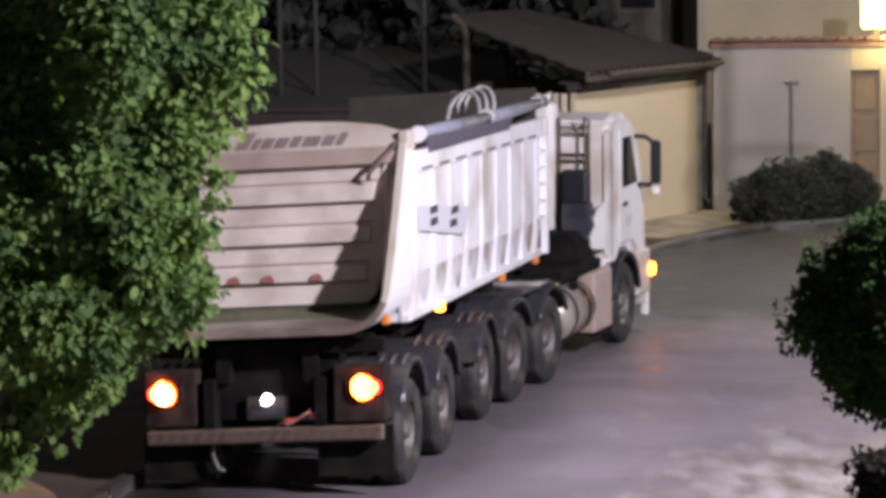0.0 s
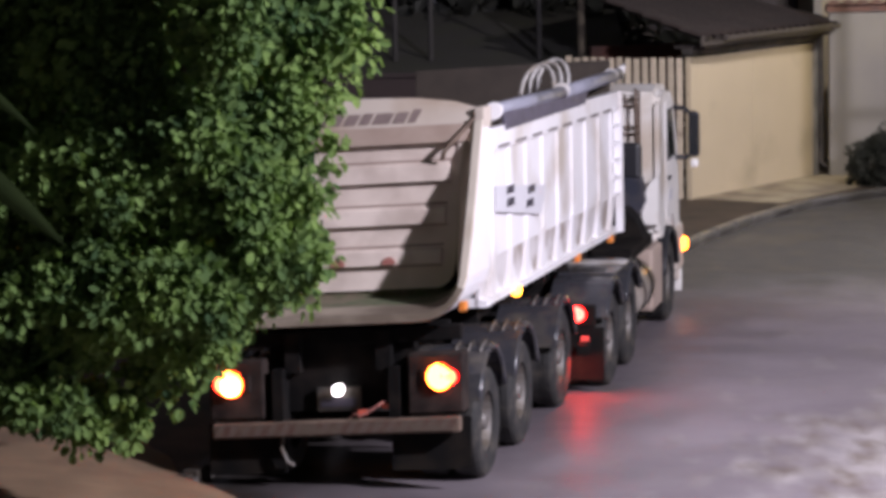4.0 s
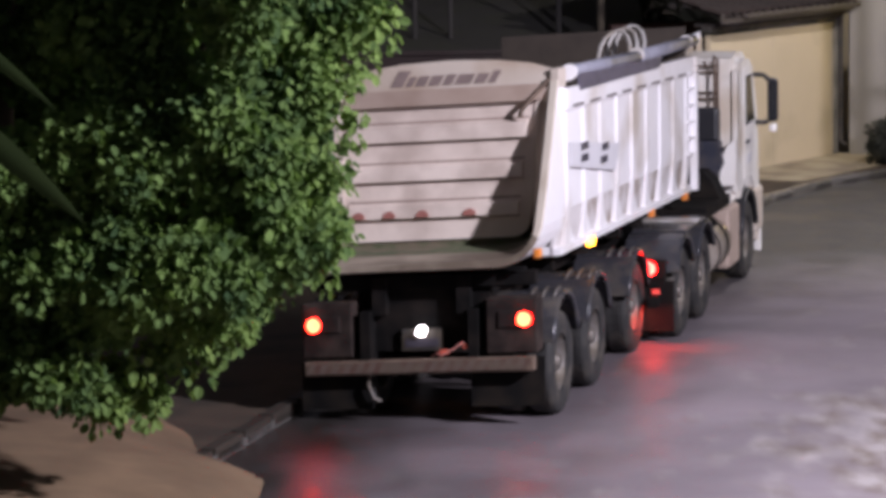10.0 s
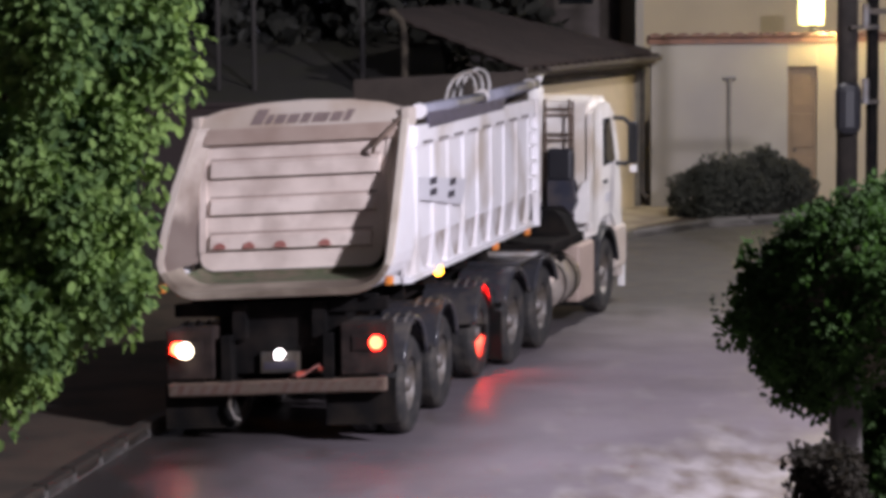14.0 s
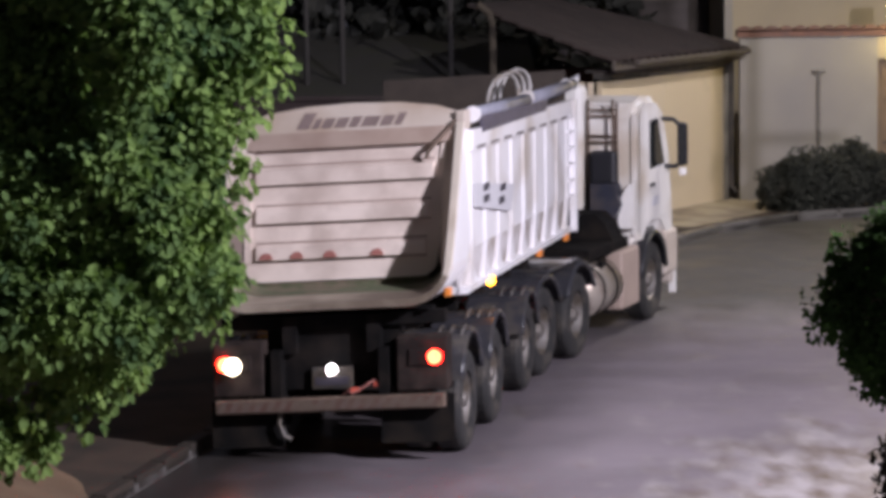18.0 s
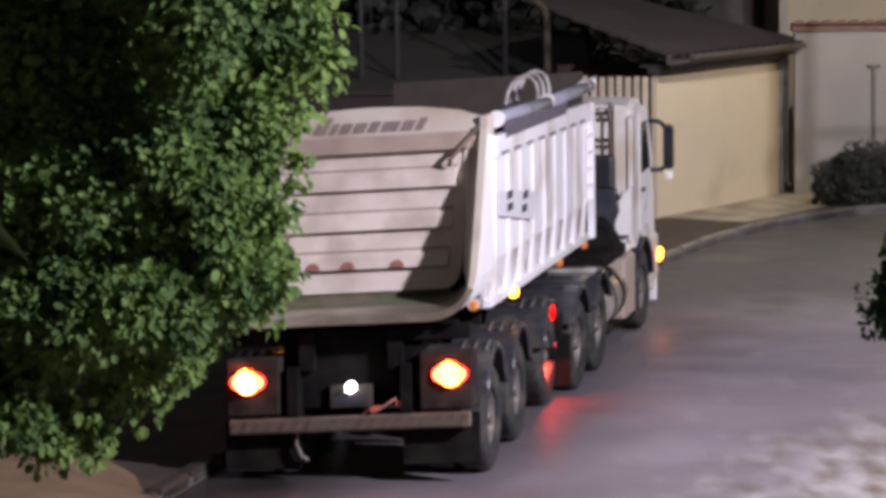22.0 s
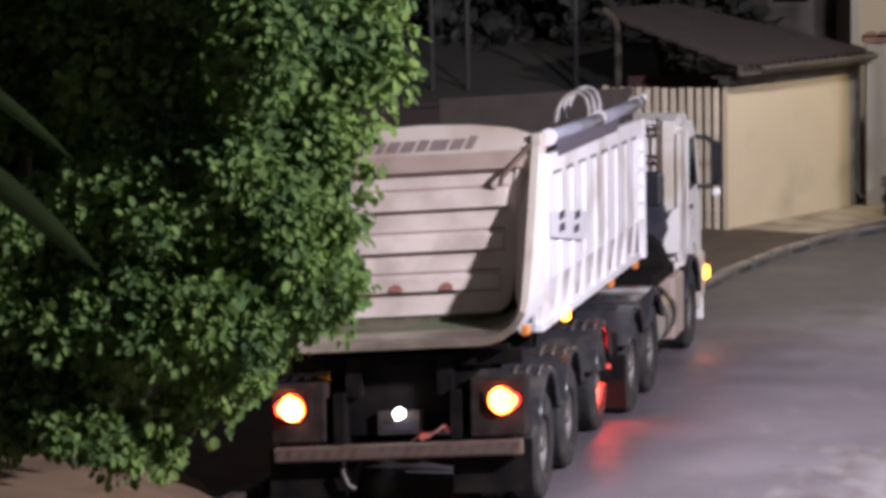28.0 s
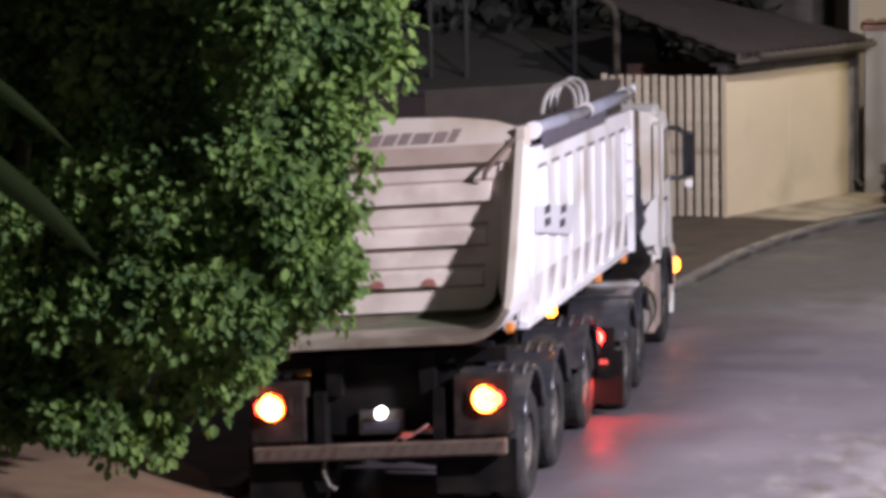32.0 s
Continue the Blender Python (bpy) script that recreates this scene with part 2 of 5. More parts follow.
def mud_splash(m, top, depth, colour):
    """Lays dried mud over a paint, with a ragged upper edge at a height on the thing."""
    n, l = m.node_tree.nodes, m.node_tree.links
    b, co = n["Principled BSDF"], n["Texture Coordinate"]
    split, rag, add, edge, mix = n.new("ShaderNodeSeparateXYZ"), n.new("ShaderNodeTexNoise"), n.new("ShaderNodeMath"), n.new("ShaderNodeMapRange"), n.new("ShaderNodeMix")
    rag.inputs["Scale"].default_value, rag.inputs["Detail"].default_value = 3.5, 6
    l.new(co.outputs["Object"], split.inputs["Vector"])
    l.new(co.outputs["Object"], rag.inputs["Vector"])
    add.operation = "MULTIPLY_ADD"
    l.new(rag.outputs["Fac"], add.inputs[0])
    add.inputs[1].default_value = 0.5
    l.new(split.outputs["Z"], add.inputs[2])
    edge.inputs["From Min"].default_value, edge.inputs["From Max"].default_value = top + 0.25 - depth, top + 0.25 + depth
    edge.inputs["To Min"].default_value, edge.inputs["To Max"].default_value = 0.85, 0.0
    l.new(add.outputs["Value"], edge.inputs["Value"])
    mix.data_type = "RGBA"
    l.new(edge.outputs["Result"], mix.inputs["Factor"])
    l.new(b.inputs["Base Color"].links[0].from_socket, mix.inputs["A"])
    mix.inputs["B"].default_value = (*colour, 1)
    l.new(mix.outputs["Result"], b.inputs["Base Color"])


mud_splash(STAINED, 2.32, 0.13, (0.11, 0.08, 0.068))
SEAM_AND_SHADE = mat("rusty_seam_and_lip_shade", (0.3, 0.22, 0.19), 0.8, 0, 9, 0.3, 0.1)
LAMPBOX = mat("dusty_dark_brown_steel", (0.017, 0.012, 0.011), 0.75, 0, 5, 0.3, 0.2, (0.045, 0.032, 0.027), 0.45, 4, spec=0.2)
# dark brown that paints in the shade inside the bucket
HOLLOW = mat("shaded_hollow_brown", (0.05, 0.038, 0.03), 0.8, 0, 5, 0.4, 0.2)
LEAF_DARK = leaf_mat("dark_shrub_leaf", (0.05, 0.053, 0.045), (0.072, 0.074, 0.062), 0.95)
LEAF_FAR = leaf_mat("far_dark_leaf", (0.03, 0.032, 0.03), (0.065, 0.065, 0.06))


def wet_asphalt(name, colour, dark):
    m = mat(name, colour, 0.4, 0, 0.35, 0.25, 0.2, dark, 0.4, 0.3, fine=30, bump_dist=0.008)
    n, l = m.node_tree.nodes, m.node_tree.links
    b, co, film, rng = n["Principled BSDF"], n["Texture Coordinate"], n.new("ShaderNodeTexNoise"), n.new("ShaderNodeMapRange")
    film.inputs["Scale"].default_value, film.inputs["Detail"].default_value = 0.9, 4
    l.new(co.outputs["Object"], film.inputs["Vector"])
    rng.inputs["From Min"].default_value, rng.inputs["From Max"].default_value = 0.35, 0.65
    rng.inputs["To Min"].default_value, rng.inputs["To Max"].default_value = 0.38, 0.58
    l.new(film.outputs["Fac"], rng.inputs["Value"])
    l.new(rng.outputs["Result"], b.inputs["Roughness"])
    # a washed-out stretch where gravel and mud lie on the surface
    place, ball, spots, add, edge, mud, mix = (n.new("ShaderNodeMapping"), n.new("ShaderNodeTexGradient"), n.new("ShaderNodeTexNoise"), n.new("ShaderNodeMath"),
                                               n.new("ShaderNodeMapRange"), n.new("ShaderNodeMix"), n.new("ShaderNodeMix"))
    place.inputs["Location"].default_value = (-4.7 / 2.6, -27.0 / 5.5, 0)
    place.inputs["Scale"].default_value = (1 / 2.6, 1 / 5.5, 1)
    ball.gradient_type = "SPHERICAL"
    l.new(co.outputs["Object"], place.inputs["Vector"])
    l.new(place.outputs["Vector"], ball.inputs["Vector"])
    spots.inputs["Scale"].default_value, spots.inputs["Detail"].default_value = 1.9, 4
    runnel = n.new("ShaderNodeMapping")
    runnel.inputs["Rotation"].default_value, runnel.inputs["Scale"].default_value = (0, 0, radians(12)), (1, 0.4, 1)
    l.new(co.outputs["Object"], runnel.inputs["Vector"])
    l.new(runnel.outputs["Vector"], spots.inputs["Vector"])
    add.operation = "MULTIPLY_ADD"
    l.new(ball.outputs["Fac"], add.inputs[0])
    add.inputs[1].default_value = 0.6
    l.new(spots.outputs["Fac"], add.inputs[2])
    edge.inputs["From Min"].default_value, edge.inputs["From Max"].default_value = 0.58, 0.86
    l.new(add.outputs["Value"], edge.inputs["Value"])
    mud.data_type = mix.data_type = "RGBA"
    mud.inputs["A"].default_value, mud.inputs["B"].default_value = (0.15, 0.115, 0.09, 1), (0.38, 0.345, 0.345, 1)
    fleck = n.new("ShaderNodeTexNoise")
    fleck.inputs["Scale"].default_value, fleck.inputs["Detail"].default_value = 3.0, 5
    l.new(runnel.outputs["Vector"], fleck.inputs["Vector"])
    sharp = n.new("ShaderNodeMapRange")
    sharp.inputs["From Min"].default_value, sharp.inputs["From Max"].default_value = 0.33, 0.62
    l.new(fleck.outputs["Fac"], sharp.inputs["Value"])
    l.new(sharp.outputs["Result"], mud.inputs["Factor"])
    old = b.inputs["Base Color"].links[0].from_socket
    l.new(edge.outputs["Result"], mix.inputs["Factor"])
    l.new(old, mix.inputs["A"])
    l.new(mud.outputs["Result"], mix.inputs["B"])
    # the gutter along the kerb: a dark, smoother band with a ragged edge
    split, along, across, ragged, gutter, kerb_tone, smooth = (n.new("ShaderNodeSeparateXYZ"), n.new("ShaderNodeMath"), n.new("ShaderNodeMath"), n.new("ShaderNodeMath"),
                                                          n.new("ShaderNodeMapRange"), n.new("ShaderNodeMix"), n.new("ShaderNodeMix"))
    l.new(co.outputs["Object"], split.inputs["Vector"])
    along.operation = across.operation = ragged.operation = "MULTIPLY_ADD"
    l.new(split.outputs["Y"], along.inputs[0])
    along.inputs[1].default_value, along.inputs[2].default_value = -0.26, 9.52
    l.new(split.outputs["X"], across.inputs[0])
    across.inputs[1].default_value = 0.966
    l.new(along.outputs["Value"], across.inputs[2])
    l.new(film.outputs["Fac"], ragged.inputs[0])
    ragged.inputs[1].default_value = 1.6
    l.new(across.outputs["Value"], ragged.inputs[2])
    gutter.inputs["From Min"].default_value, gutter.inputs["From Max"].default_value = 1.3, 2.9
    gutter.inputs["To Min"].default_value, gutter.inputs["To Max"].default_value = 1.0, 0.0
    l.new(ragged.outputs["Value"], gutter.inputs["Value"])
    kerb_tone.data_type = "RGBA"
    l.new(gutter.outputs["Result"], kerb_tone.inputs["Factor"])
    # the kerb-side lane is scaled darker and the crown of the road lighter
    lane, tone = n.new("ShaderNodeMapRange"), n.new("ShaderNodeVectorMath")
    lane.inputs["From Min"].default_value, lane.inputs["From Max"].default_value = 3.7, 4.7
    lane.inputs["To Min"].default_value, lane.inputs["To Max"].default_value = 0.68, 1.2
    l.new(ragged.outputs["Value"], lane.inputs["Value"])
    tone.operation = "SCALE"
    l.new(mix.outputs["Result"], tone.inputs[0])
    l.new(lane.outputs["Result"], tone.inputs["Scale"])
    l.new(tone.outputs["Vector"], kerb_tone.inputs["A"])
    kerb_tone.inputs["B"].default_value = (0.03, 0.026, 0.024, 1)
    # the lamp's falloff painted into the road: darker past the bend, with a ragged change
    far, wave, far_dim = n.new("ShaderNodeMapRange"), n.new("ShaderNodeMath"), n.new("ShaderNodeMix")
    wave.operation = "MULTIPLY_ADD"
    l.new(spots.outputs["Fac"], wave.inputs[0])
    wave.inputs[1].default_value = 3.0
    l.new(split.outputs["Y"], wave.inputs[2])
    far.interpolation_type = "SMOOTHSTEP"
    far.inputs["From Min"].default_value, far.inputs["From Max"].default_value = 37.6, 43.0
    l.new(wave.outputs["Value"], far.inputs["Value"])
    far_dim.data_type = "RGBA"
    l.new(far.outputs["Result"], far_dim.inputs["Factor"])
    l.new(kerb_tone.outputs["Result"], far_dim.inputs["A"])
    far_dim.inputs["B"].default_value = (0.068, 0.064, 0.062, 1)
    l.new(far_dim.outputs["Result"], b.inputs["Base Color"])
    l.new(gutter.outputs["Result"], smooth.inputs["Factor"])
    l.new(rng.outputs["Result"], smooth.inputs["A"])
    smooth.inputs["B"].default_value = 0.34
    l.new(smooth.outputs["Result"], b.inputs["Roughness"])
    return m


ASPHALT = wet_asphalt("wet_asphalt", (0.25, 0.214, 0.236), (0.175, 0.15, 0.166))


# ---- mesh helpers ----
def bx(bm, x0, x1, y0, y1, z0, z1, bev=0.0):
    m = Matrix.LocRotScale(((x0 + x1) / 2, (y0 + y1) / 2, (z0 + z1) / 2), None, (abs(x1 - x0), abs(y1 - y0), abs(z1 - z0)))
    geo = bmesh.ops.create_cube(bm, size=1, matrix=m)
    if bev:
        edges = list({e for v in geo["verts"] for e in v.link_edges})
        bmesh.ops.bevel(bm, geom=edges, offset=bev, segments=2, affect="EDGES", profile=0.5)
    return bm


def cyl(bm, a, b, r, r2=None, seg=14):
    a, b = Vector(a), Vector(b)
    q = (b - a).to_track_quat("Z", "Y").to_matrix().to_4x4()
    bmesh.ops.create_cone(bm, cap_ends=True, segments=seg, radius1=r, radius2=r if r2 is None else r2, depth=(b - a).length,
                          matrix=Matrix.Translation((a + b) / 2) @ q)
    return bm


def tube(bm, pts, r, seg=8):
    pts = [Vector(p) for p in pts]
    rings, side = [], None
    for i, p in enumerate(pts):
        d = (pts[min(i + 1, len(pts) - 1)] - pts[max(i - 1, 0)]).normalized()
        side = (side - d * side.dot(d)).normalized() if side is not None else d.orthogonal().normalized()
        up = d.cross(side)
        rings.append([bm.verts.new(p + (side * math.cos(2 * math.pi * k / seg) + up * math.sin(2 * math.pi * k / seg)) * r) for k in range(seg)])
    faces = [bm.faces.new(rings[0][::-1]), bm.faces.new(rings[-1])]
    for a, b in zip(rings, rings[1:]):
        faces += [bm.faces.new((a[k], a[(k + 1) % seg], b[(k + 1) % seg], b[k])) for k in range(seg)]
    bmesh.ops.recalc_face_normals(bm, faces=faces)
    return bm


def prism(bm, poly, axis, c0, c1):
    """A polygon of (a, b) pairs in the plane across the axis, given depth from c0 to c1."""
    def put(a, b, c):
        return {"x": (c, a, b), "y": (a, c, b), "z": (a, b, c)}[axis]
    lo, hi = [bm.verts.new(put(a, b, c0)) for a, b in poly], [bm.verts.new(put(a, b, c1)) for a, b in poly]
    n = len(poly)
    faces = [bm.faces.new(lo), bm.faces.new(hi[::-1])]
    faces += [bm.faces.new((lo[i], hi[i], hi[(i + 1) % n], lo[(i + 1) % n])) for i in range(n)]
    bmesh.ops.recalc_face_normals(bm, faces=faces)
    return bm


def lathe(bm, profile, axis_pose, seg=28):
    """Turns a profile of (radius, x) pairs about the x axis."""
    rings = []
    for k in range(seg):
        a = 2 * math.pi * k / seg
        rings.append([bm.verts.new(axis_pose @ Vector((x, r * math.cos(a), r * math.sin(a)))) for r, x in profile])
    faces = []
    for k in range(seg):
        p, q = rings[k], rings[(k + 1) % seg]
        faces += [bm.faces.new((p[i], p[i + 1], q[i + 1], q[i])) for i in range(len(profile) - 1)]
    bmesh.ops.recalc_face_normals(bm, faces=faces)
    return bm


def part(name, bm, material, parent=None, label="", smooth=False):
    me = bpy.data.meshes.new(name)
    bm.to_mesh(me)
    bm.free()
    for f in me.polygons:
        f.use_smooth = smooth
    me.materials.append(material)
    ob = new(name, me)
    if parent is not None:
        ob.parent = parent
    return tagged(ob, label)


def B():
    return bmesh.new()


def box(name, material, parent, x0, x1, y0, y1, z0, z1, bev=0.0, label=""):
    return part(name, bx(B(), x0, x1, y0, y1, z0, z1, bev), material, parent, label)


def structure(ob, label="", category=""):
    return tagged(ob, label, category, kind="structure")


# ---- ground ----
def ground_sheet():
    bm = B()
    bmesh.ops.create_grid(bm, x_segments=60, y_segments=60, size=400, matrix=Matrix.Translation((0, 60, 0)))
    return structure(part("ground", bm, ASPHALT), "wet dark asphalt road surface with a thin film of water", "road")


ground_sheet()


def strip(name, path, w0, w1, z0, z1, material):
    """A raised band along a path of (x, y), from w0 to w1 metres to its left."""
    bm, rows = B(), []
    for i, p in enumerate(path):
        a, b = Vector(path[max(i - 1, 0)]), Vector(path[min(i + 1, len(path) - 1)])
        d = (b - a).normalized()
        n = Vector((-d.y, d.x))
        q = Vector(p)
        rows.append([bm.verts.new((*(q + n * w), z)) for w, z in ((w0, z0), (w0, z1), (w1, z1), (w1, z0))])
    faces = []
    for r, s in zip(rows, rows[1:]):
        faces += [bm.faces.new((r[i], r[(i + 1) % 4], s[(i + 1) % 4], s[i])) for i in range(4)]
    faces += [bm.faces.new(rows[0]), bm.faces.new(rows[-1])]
    bmesh.ops.recalc_face_normals(bm, faces=faces)
    return part(name, bm, material)


KERB_LINE = ((-3.4, 24.0), (-2.75, 26.4), (-2.31, 28.1), (-1.48, 31.4), (-0.3, 34.9), (1.1, 38.4), (2.5, 41.2), (3.5, 44.3), (4.55, 46.8), (5.75, 49.0), (7.2, 50.6), (9.5, 51.6), (14, 52.3), (22, 53))
pavement = structure(strip("pavement", KERB_LINE, 0.16, 5.5, 0.0, 0.07, SIDEWALK), "wet dark dirt pavement behind the kerb", "pavement")
kerb = structure(strip("kerb", KERB_LINE, 0.0, 0.15, 0.0, 0.08, KERB), "worn wet concrete kerb", "kerb")


def kerb_stones():
    me = None
    for (ax, ay), (bx_, by) in zip(KERB_LINE, KERB_LINE[1:]):
        a, b = Vector((ax, ay)), Vector((bx_, by))
        if a.y > 52.2:
            break
        d, length = (b - a).normalized(), (b - a).length
        n = max(1, round(length / 0.8))
        for k in range(n):
            p = a + d * (k + 0.5) * length / n
            if me is None:
                bm = bx(B(), -0.385, 0.385, 0.0, 0.15, 0.0, 0.14, 0.012)
                stone = part("kerb_stone", bm, KERB_NEAR, kerb)
                me = stone.data
            else:
                stone = new("kerb_stone", me)
                stone.parent = kerb
                stone.material_slots[0].link = "OBJECT"
                # stones nearer than 33 m take the darker kerb colour
                stone.material_slots[0].material = KERB_NEAR if p.y < 33 else KERB
            stone.matrix_basis = pose(p.x, p.y, random.uniform(-0.006, 0.006), 0, 0, math.degrees(math.atan2(d.y, d.x)))


kerb_stones()


def earth_bank():
    """The bare bank beside the road, under the tree."""
    bm = B()
    bmesh.ops.create_grid(bm, x_segments=120, y_segments=150, size=1)
    for v in bm.verts:
        u, w = v.co.x, v.co.y
        x, y = -7.4 + 5.4 * u, 26.0 + 9.0 * w
        edge = -1.98 - 0.36 * (y - 26.0) * (1 if y > 26 else 0.2) + 0.18 * noise.noise((y * 0.9, 1.7, 0))
        rise = min(1, max(0, (edge - x) / 1.5))
        h = 0.42 * rise ** 0.7 + 0.06 * max(0, edge - x - 1.5) + 0.03 * noise.noise((x * 1.1, y * 0.9, 0)) * min(1, rise * 3)
        v.co = (x, y, h if x < edge else -0.02)
    return structure(part("earth_bank", bm, SOIL, smooth=True), "bare sandy soil bank beside the road", "bank")


earth_bank()


# ---- wheels ----
def wheel(parent, x, y, z, side, dual=True, radius=0.52):
    """A wheel with its axis along x; side is 1 on the right, -1 on the left."""
    hub = part("wheel", cyl(cyl(B(), (-0.1 * side, 0, 0), (0.06 * side, 0, 0), 0.16, 0.14, 16), (0.06 * side, 0, 0), (0.12 * side, 0, 0), 0.1, 0.07, 12), RIM, parent,
               "dusty grey wheel with its tyre")
    hub.matrix_basis = pose(x, y, z)
    for k, off in enumerate((0.0, -0.34) if dual else (0.0,)):
        prof = [(0.29, -0.13), (0.36, -0.145), (0.46, -0.145), (radius - 0.02, -0.125), (radius, -0.09), (radius, -0.03), (radius - 0.012, -0.03), (radius - 0.012, -0.015),
                (radius, -0.015), (radius, 0.015), (radius - 0.012, 0.015), (radius - 0.012, 0.03), (radius, 0.03), (radius, 0.09), (radius - 0.02, 0.125), (0.46, 0.145),
                (0.36, 0.145), (0.29, 0.13), (0.285, 0), (0.29, -0.13)]
        part("tyre", lathe(B(), prof, pose(off * side, 0, 0), 32), RUBBER, hub, "worn black tyre")
    prof = [(0.0, -0.03), (0.17, -0.03), (0.2, -0.05), (0.25, 0.02), (0.285, 0.1), (0.31, 0.12), (0.31, 0.105), (0.28, 0.07), (0.26, -0.1)]
    part("rim", lathe(B(), [(r, q * side) for r, q in prof], pose(0, 0, 0), 28), RIM, hub)
    bolts = B()
    for k in range(8):
        a = math.pi * k / 4
        cyl(bolts, (-0.04 * side, 0.2 * math.cos(a), 0.2 * math.sin(a)), (0.0, 0.2 * math.cos(a), 0.2 * math.sin(a)), 0.016, seg=6)
    part("nut_ring", bolts, RIM, hub)
    return hub


def mudguard(parent, x0, x1, y, z, r, a0, a1, material, label=""):
    bm, seg = B(), 12
    poly = []
    for k in range(seg + 1):
        a = radians(a0 + (a1 - a0) * k / seg)
        poly.append((y + r * math.cos(a), z + r * math.sin(a)))
    for k in range(seg, -1, -1):
        a = radians(a0 + (a1 - a0) * k / seg)
        poly.append((y + (r - 0.025) * math.cos(a), z + (r - 0.025) * math.sin(a)))
    for i in range(seg):
        quad = (poly[i], poly[i + 1], poly[2 * seg - i], poly[2 * seg + 1 - i])
        prism(bm, quad, "x", x0, x1)
    bmesh.ops.remove_doubles(bm, verts=bm.verts, dist=0.001)
    guard = part("mudguard", bm, material, parent, label)
    arc = [radians(a0 + (a1 - a0) * k / 16) for k in range(17)]
    part("rolled_lip", tube(B(), [(x1, y + (r - 0.03) * math.cos(a), z + (r - 0.03) * math.sin(a)) for a in arc], 0.032), material, guard, smooth=True)
    return guard


# ---- the dump trailer; y runs forward from its rear bumper, x to its right ----
def rear_y(z):
    return -0.1 + (z - 1.5) * 0.66


def build_trailer():
    tr = tagged(new("dump_trailer"), "white three-axle dump trailer with cream tailgate on the wet road", "trailer")
    # side walls with rails, ribs and gussets
    for s in (1, -1):
        top = 3.12
        wall = part("side_wall", prism(B(), ((0.98, 1.93), (1.2, top), (8.3, top), (8.3, 1.93)), "x", s * 1.17, s * 1.21), WHITE, tr, "bright white steel side wall")
        bm = B()
        prism(bm, ((s * 1.205, 1.95), (s * 1.17, 1.95), (s * 1.11, 1.5), (s * 1.145, 1.5)), "y", 0.9, 8.3)
        # the shade on the down-facing skirt is put into its paint
        part("lower_skirt", bm, SKIRT_SHADE, tr, "dirty lower skirt with its shade painted darker")
        part("bottom_rail", prism(B(), ((s * 1.0, 1.6), (s * 1.23, 1.56), (s * 1.23, 1.5), (s * 1.0, 1.5)), "y", 0.9, 8.3), WHITE, tr)
        # the left rail, post and steps are coloured darker than the right ones
        part("top_rail", prism(B(), ((1.18, top - 0.19), (1.24, top + 0.03), (8.32, top + 0.03), (8.32, top - 0.19)), "x", s * 1.18, s * 1.255), WHITE if s > 0 else RUSTY, tr)
        for k in range(9):
            y = 1.32 + 0.82 * k
            w = 0.1 if k > 2 else 0.16
            bm = B()
            prism(bm, ((s * 1.2, y - w), (s * 1.233, y - w * 0.45), (s * 1.233, y + w * 0.45), (s * 1.2, y + w)), "z", 1.95, 2.93)
            part("rib", bm, WHITE, wall)
            part("gusset", prism(B(), ((s * 1.232, 1.98), (s * 1.19, 1.98), (s * 1.12, 1.53), (s * 1.21, 1.53)), "y", y - 0.08, y + 0.05), WHITE, wall)
            if k < 8:
                part("skirt_panel", prism(B(), ((y + 0.05, 1.93), (y + 0.1, 1.93), (y + 0.42, 1.56), (y + 0.05, 1.56)), "x", s * 1.12, s * 1.185), WHITE, wall)
            box("rail_slot", SLOT, wall, s * 1.252, s * 1.259, y + 0.12, y + 0.62, 2.945, 2.975)
        box("corner_post", WHITE if s > 0 else RUSTY, tr, s * 1.2, s * 1.285, 8.22, 8.34, 1.5, top + 0.03, 0.01)
        for k in range(6):
            box("step", WHITE if s > 0 else RUSTY, tr, s * 1.2, s * 1.27, 7.85, 8.2, 1.95 + 0.2 * k, 1.975 + 0.2 * k)
        # plain shapes in place of the maker's mark
        deco = part("side_mark", prism(B(), ((1.3, 2.36), (3.5, 2.14), (3.75, 2.42), (1.3, 2.6)), "x", s * 1.24, s * 1.256), DECAL, tr, "grey panel with four dark squares")
        for y, z in ((1.78, 2.36), (1.78, 2.48), (2.72, 2.27), (2.8, 2.4)):
            part("mark_square", prism(B(), ((y, z), (y + 0.34, z), (y + 0.35, z + 0.075), (y + 0.02, z + 0.075)), "x", s * 1.252, s * 1.262), INK, deco)
        box("side_badge", DECAL, tr, s * 1.2, s * 1.215, 5.35, 5.6, 2.2, 2.34)
    # bucket: rounded bottom shell, front wall, inner back plate
    bm = B()
    prof = [(-1.17, 3.1), (-1.15, 2.2), (-1.0, 1.75), (-0.7, 1.55), (0.7, 1.55), (1.0, 1.75), (1.15, 2.2), (1.17, 3.1), (1.12, 3.1), (1.1, 2.2), (0.96, 1.8), (0.68, 1.6),
            (-0.68, 1.6), (-0.96, 1.8), (-1.1, 2.2), (-1.12, 3.1)]
    n = len(prof) // 2
    for i in range(n - 1):
        prism(bm, (prof[i], prof[i + 1], prof[-2 - i], prof[-1 - i]), "y", 1.15, 8.28)
    part("bucket", bm, RUSTY, tr, "earth-stained rounded bucket")
    # the front wall is coloured dark as the shaded inside of the bucket
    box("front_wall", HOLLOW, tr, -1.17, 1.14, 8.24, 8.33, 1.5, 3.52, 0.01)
    # rear frame: a U with rounded lower corners, leaning forwards with height
    path = [(1.19, 3.24), (1.21, 2.6), (1.22, 2.1)]
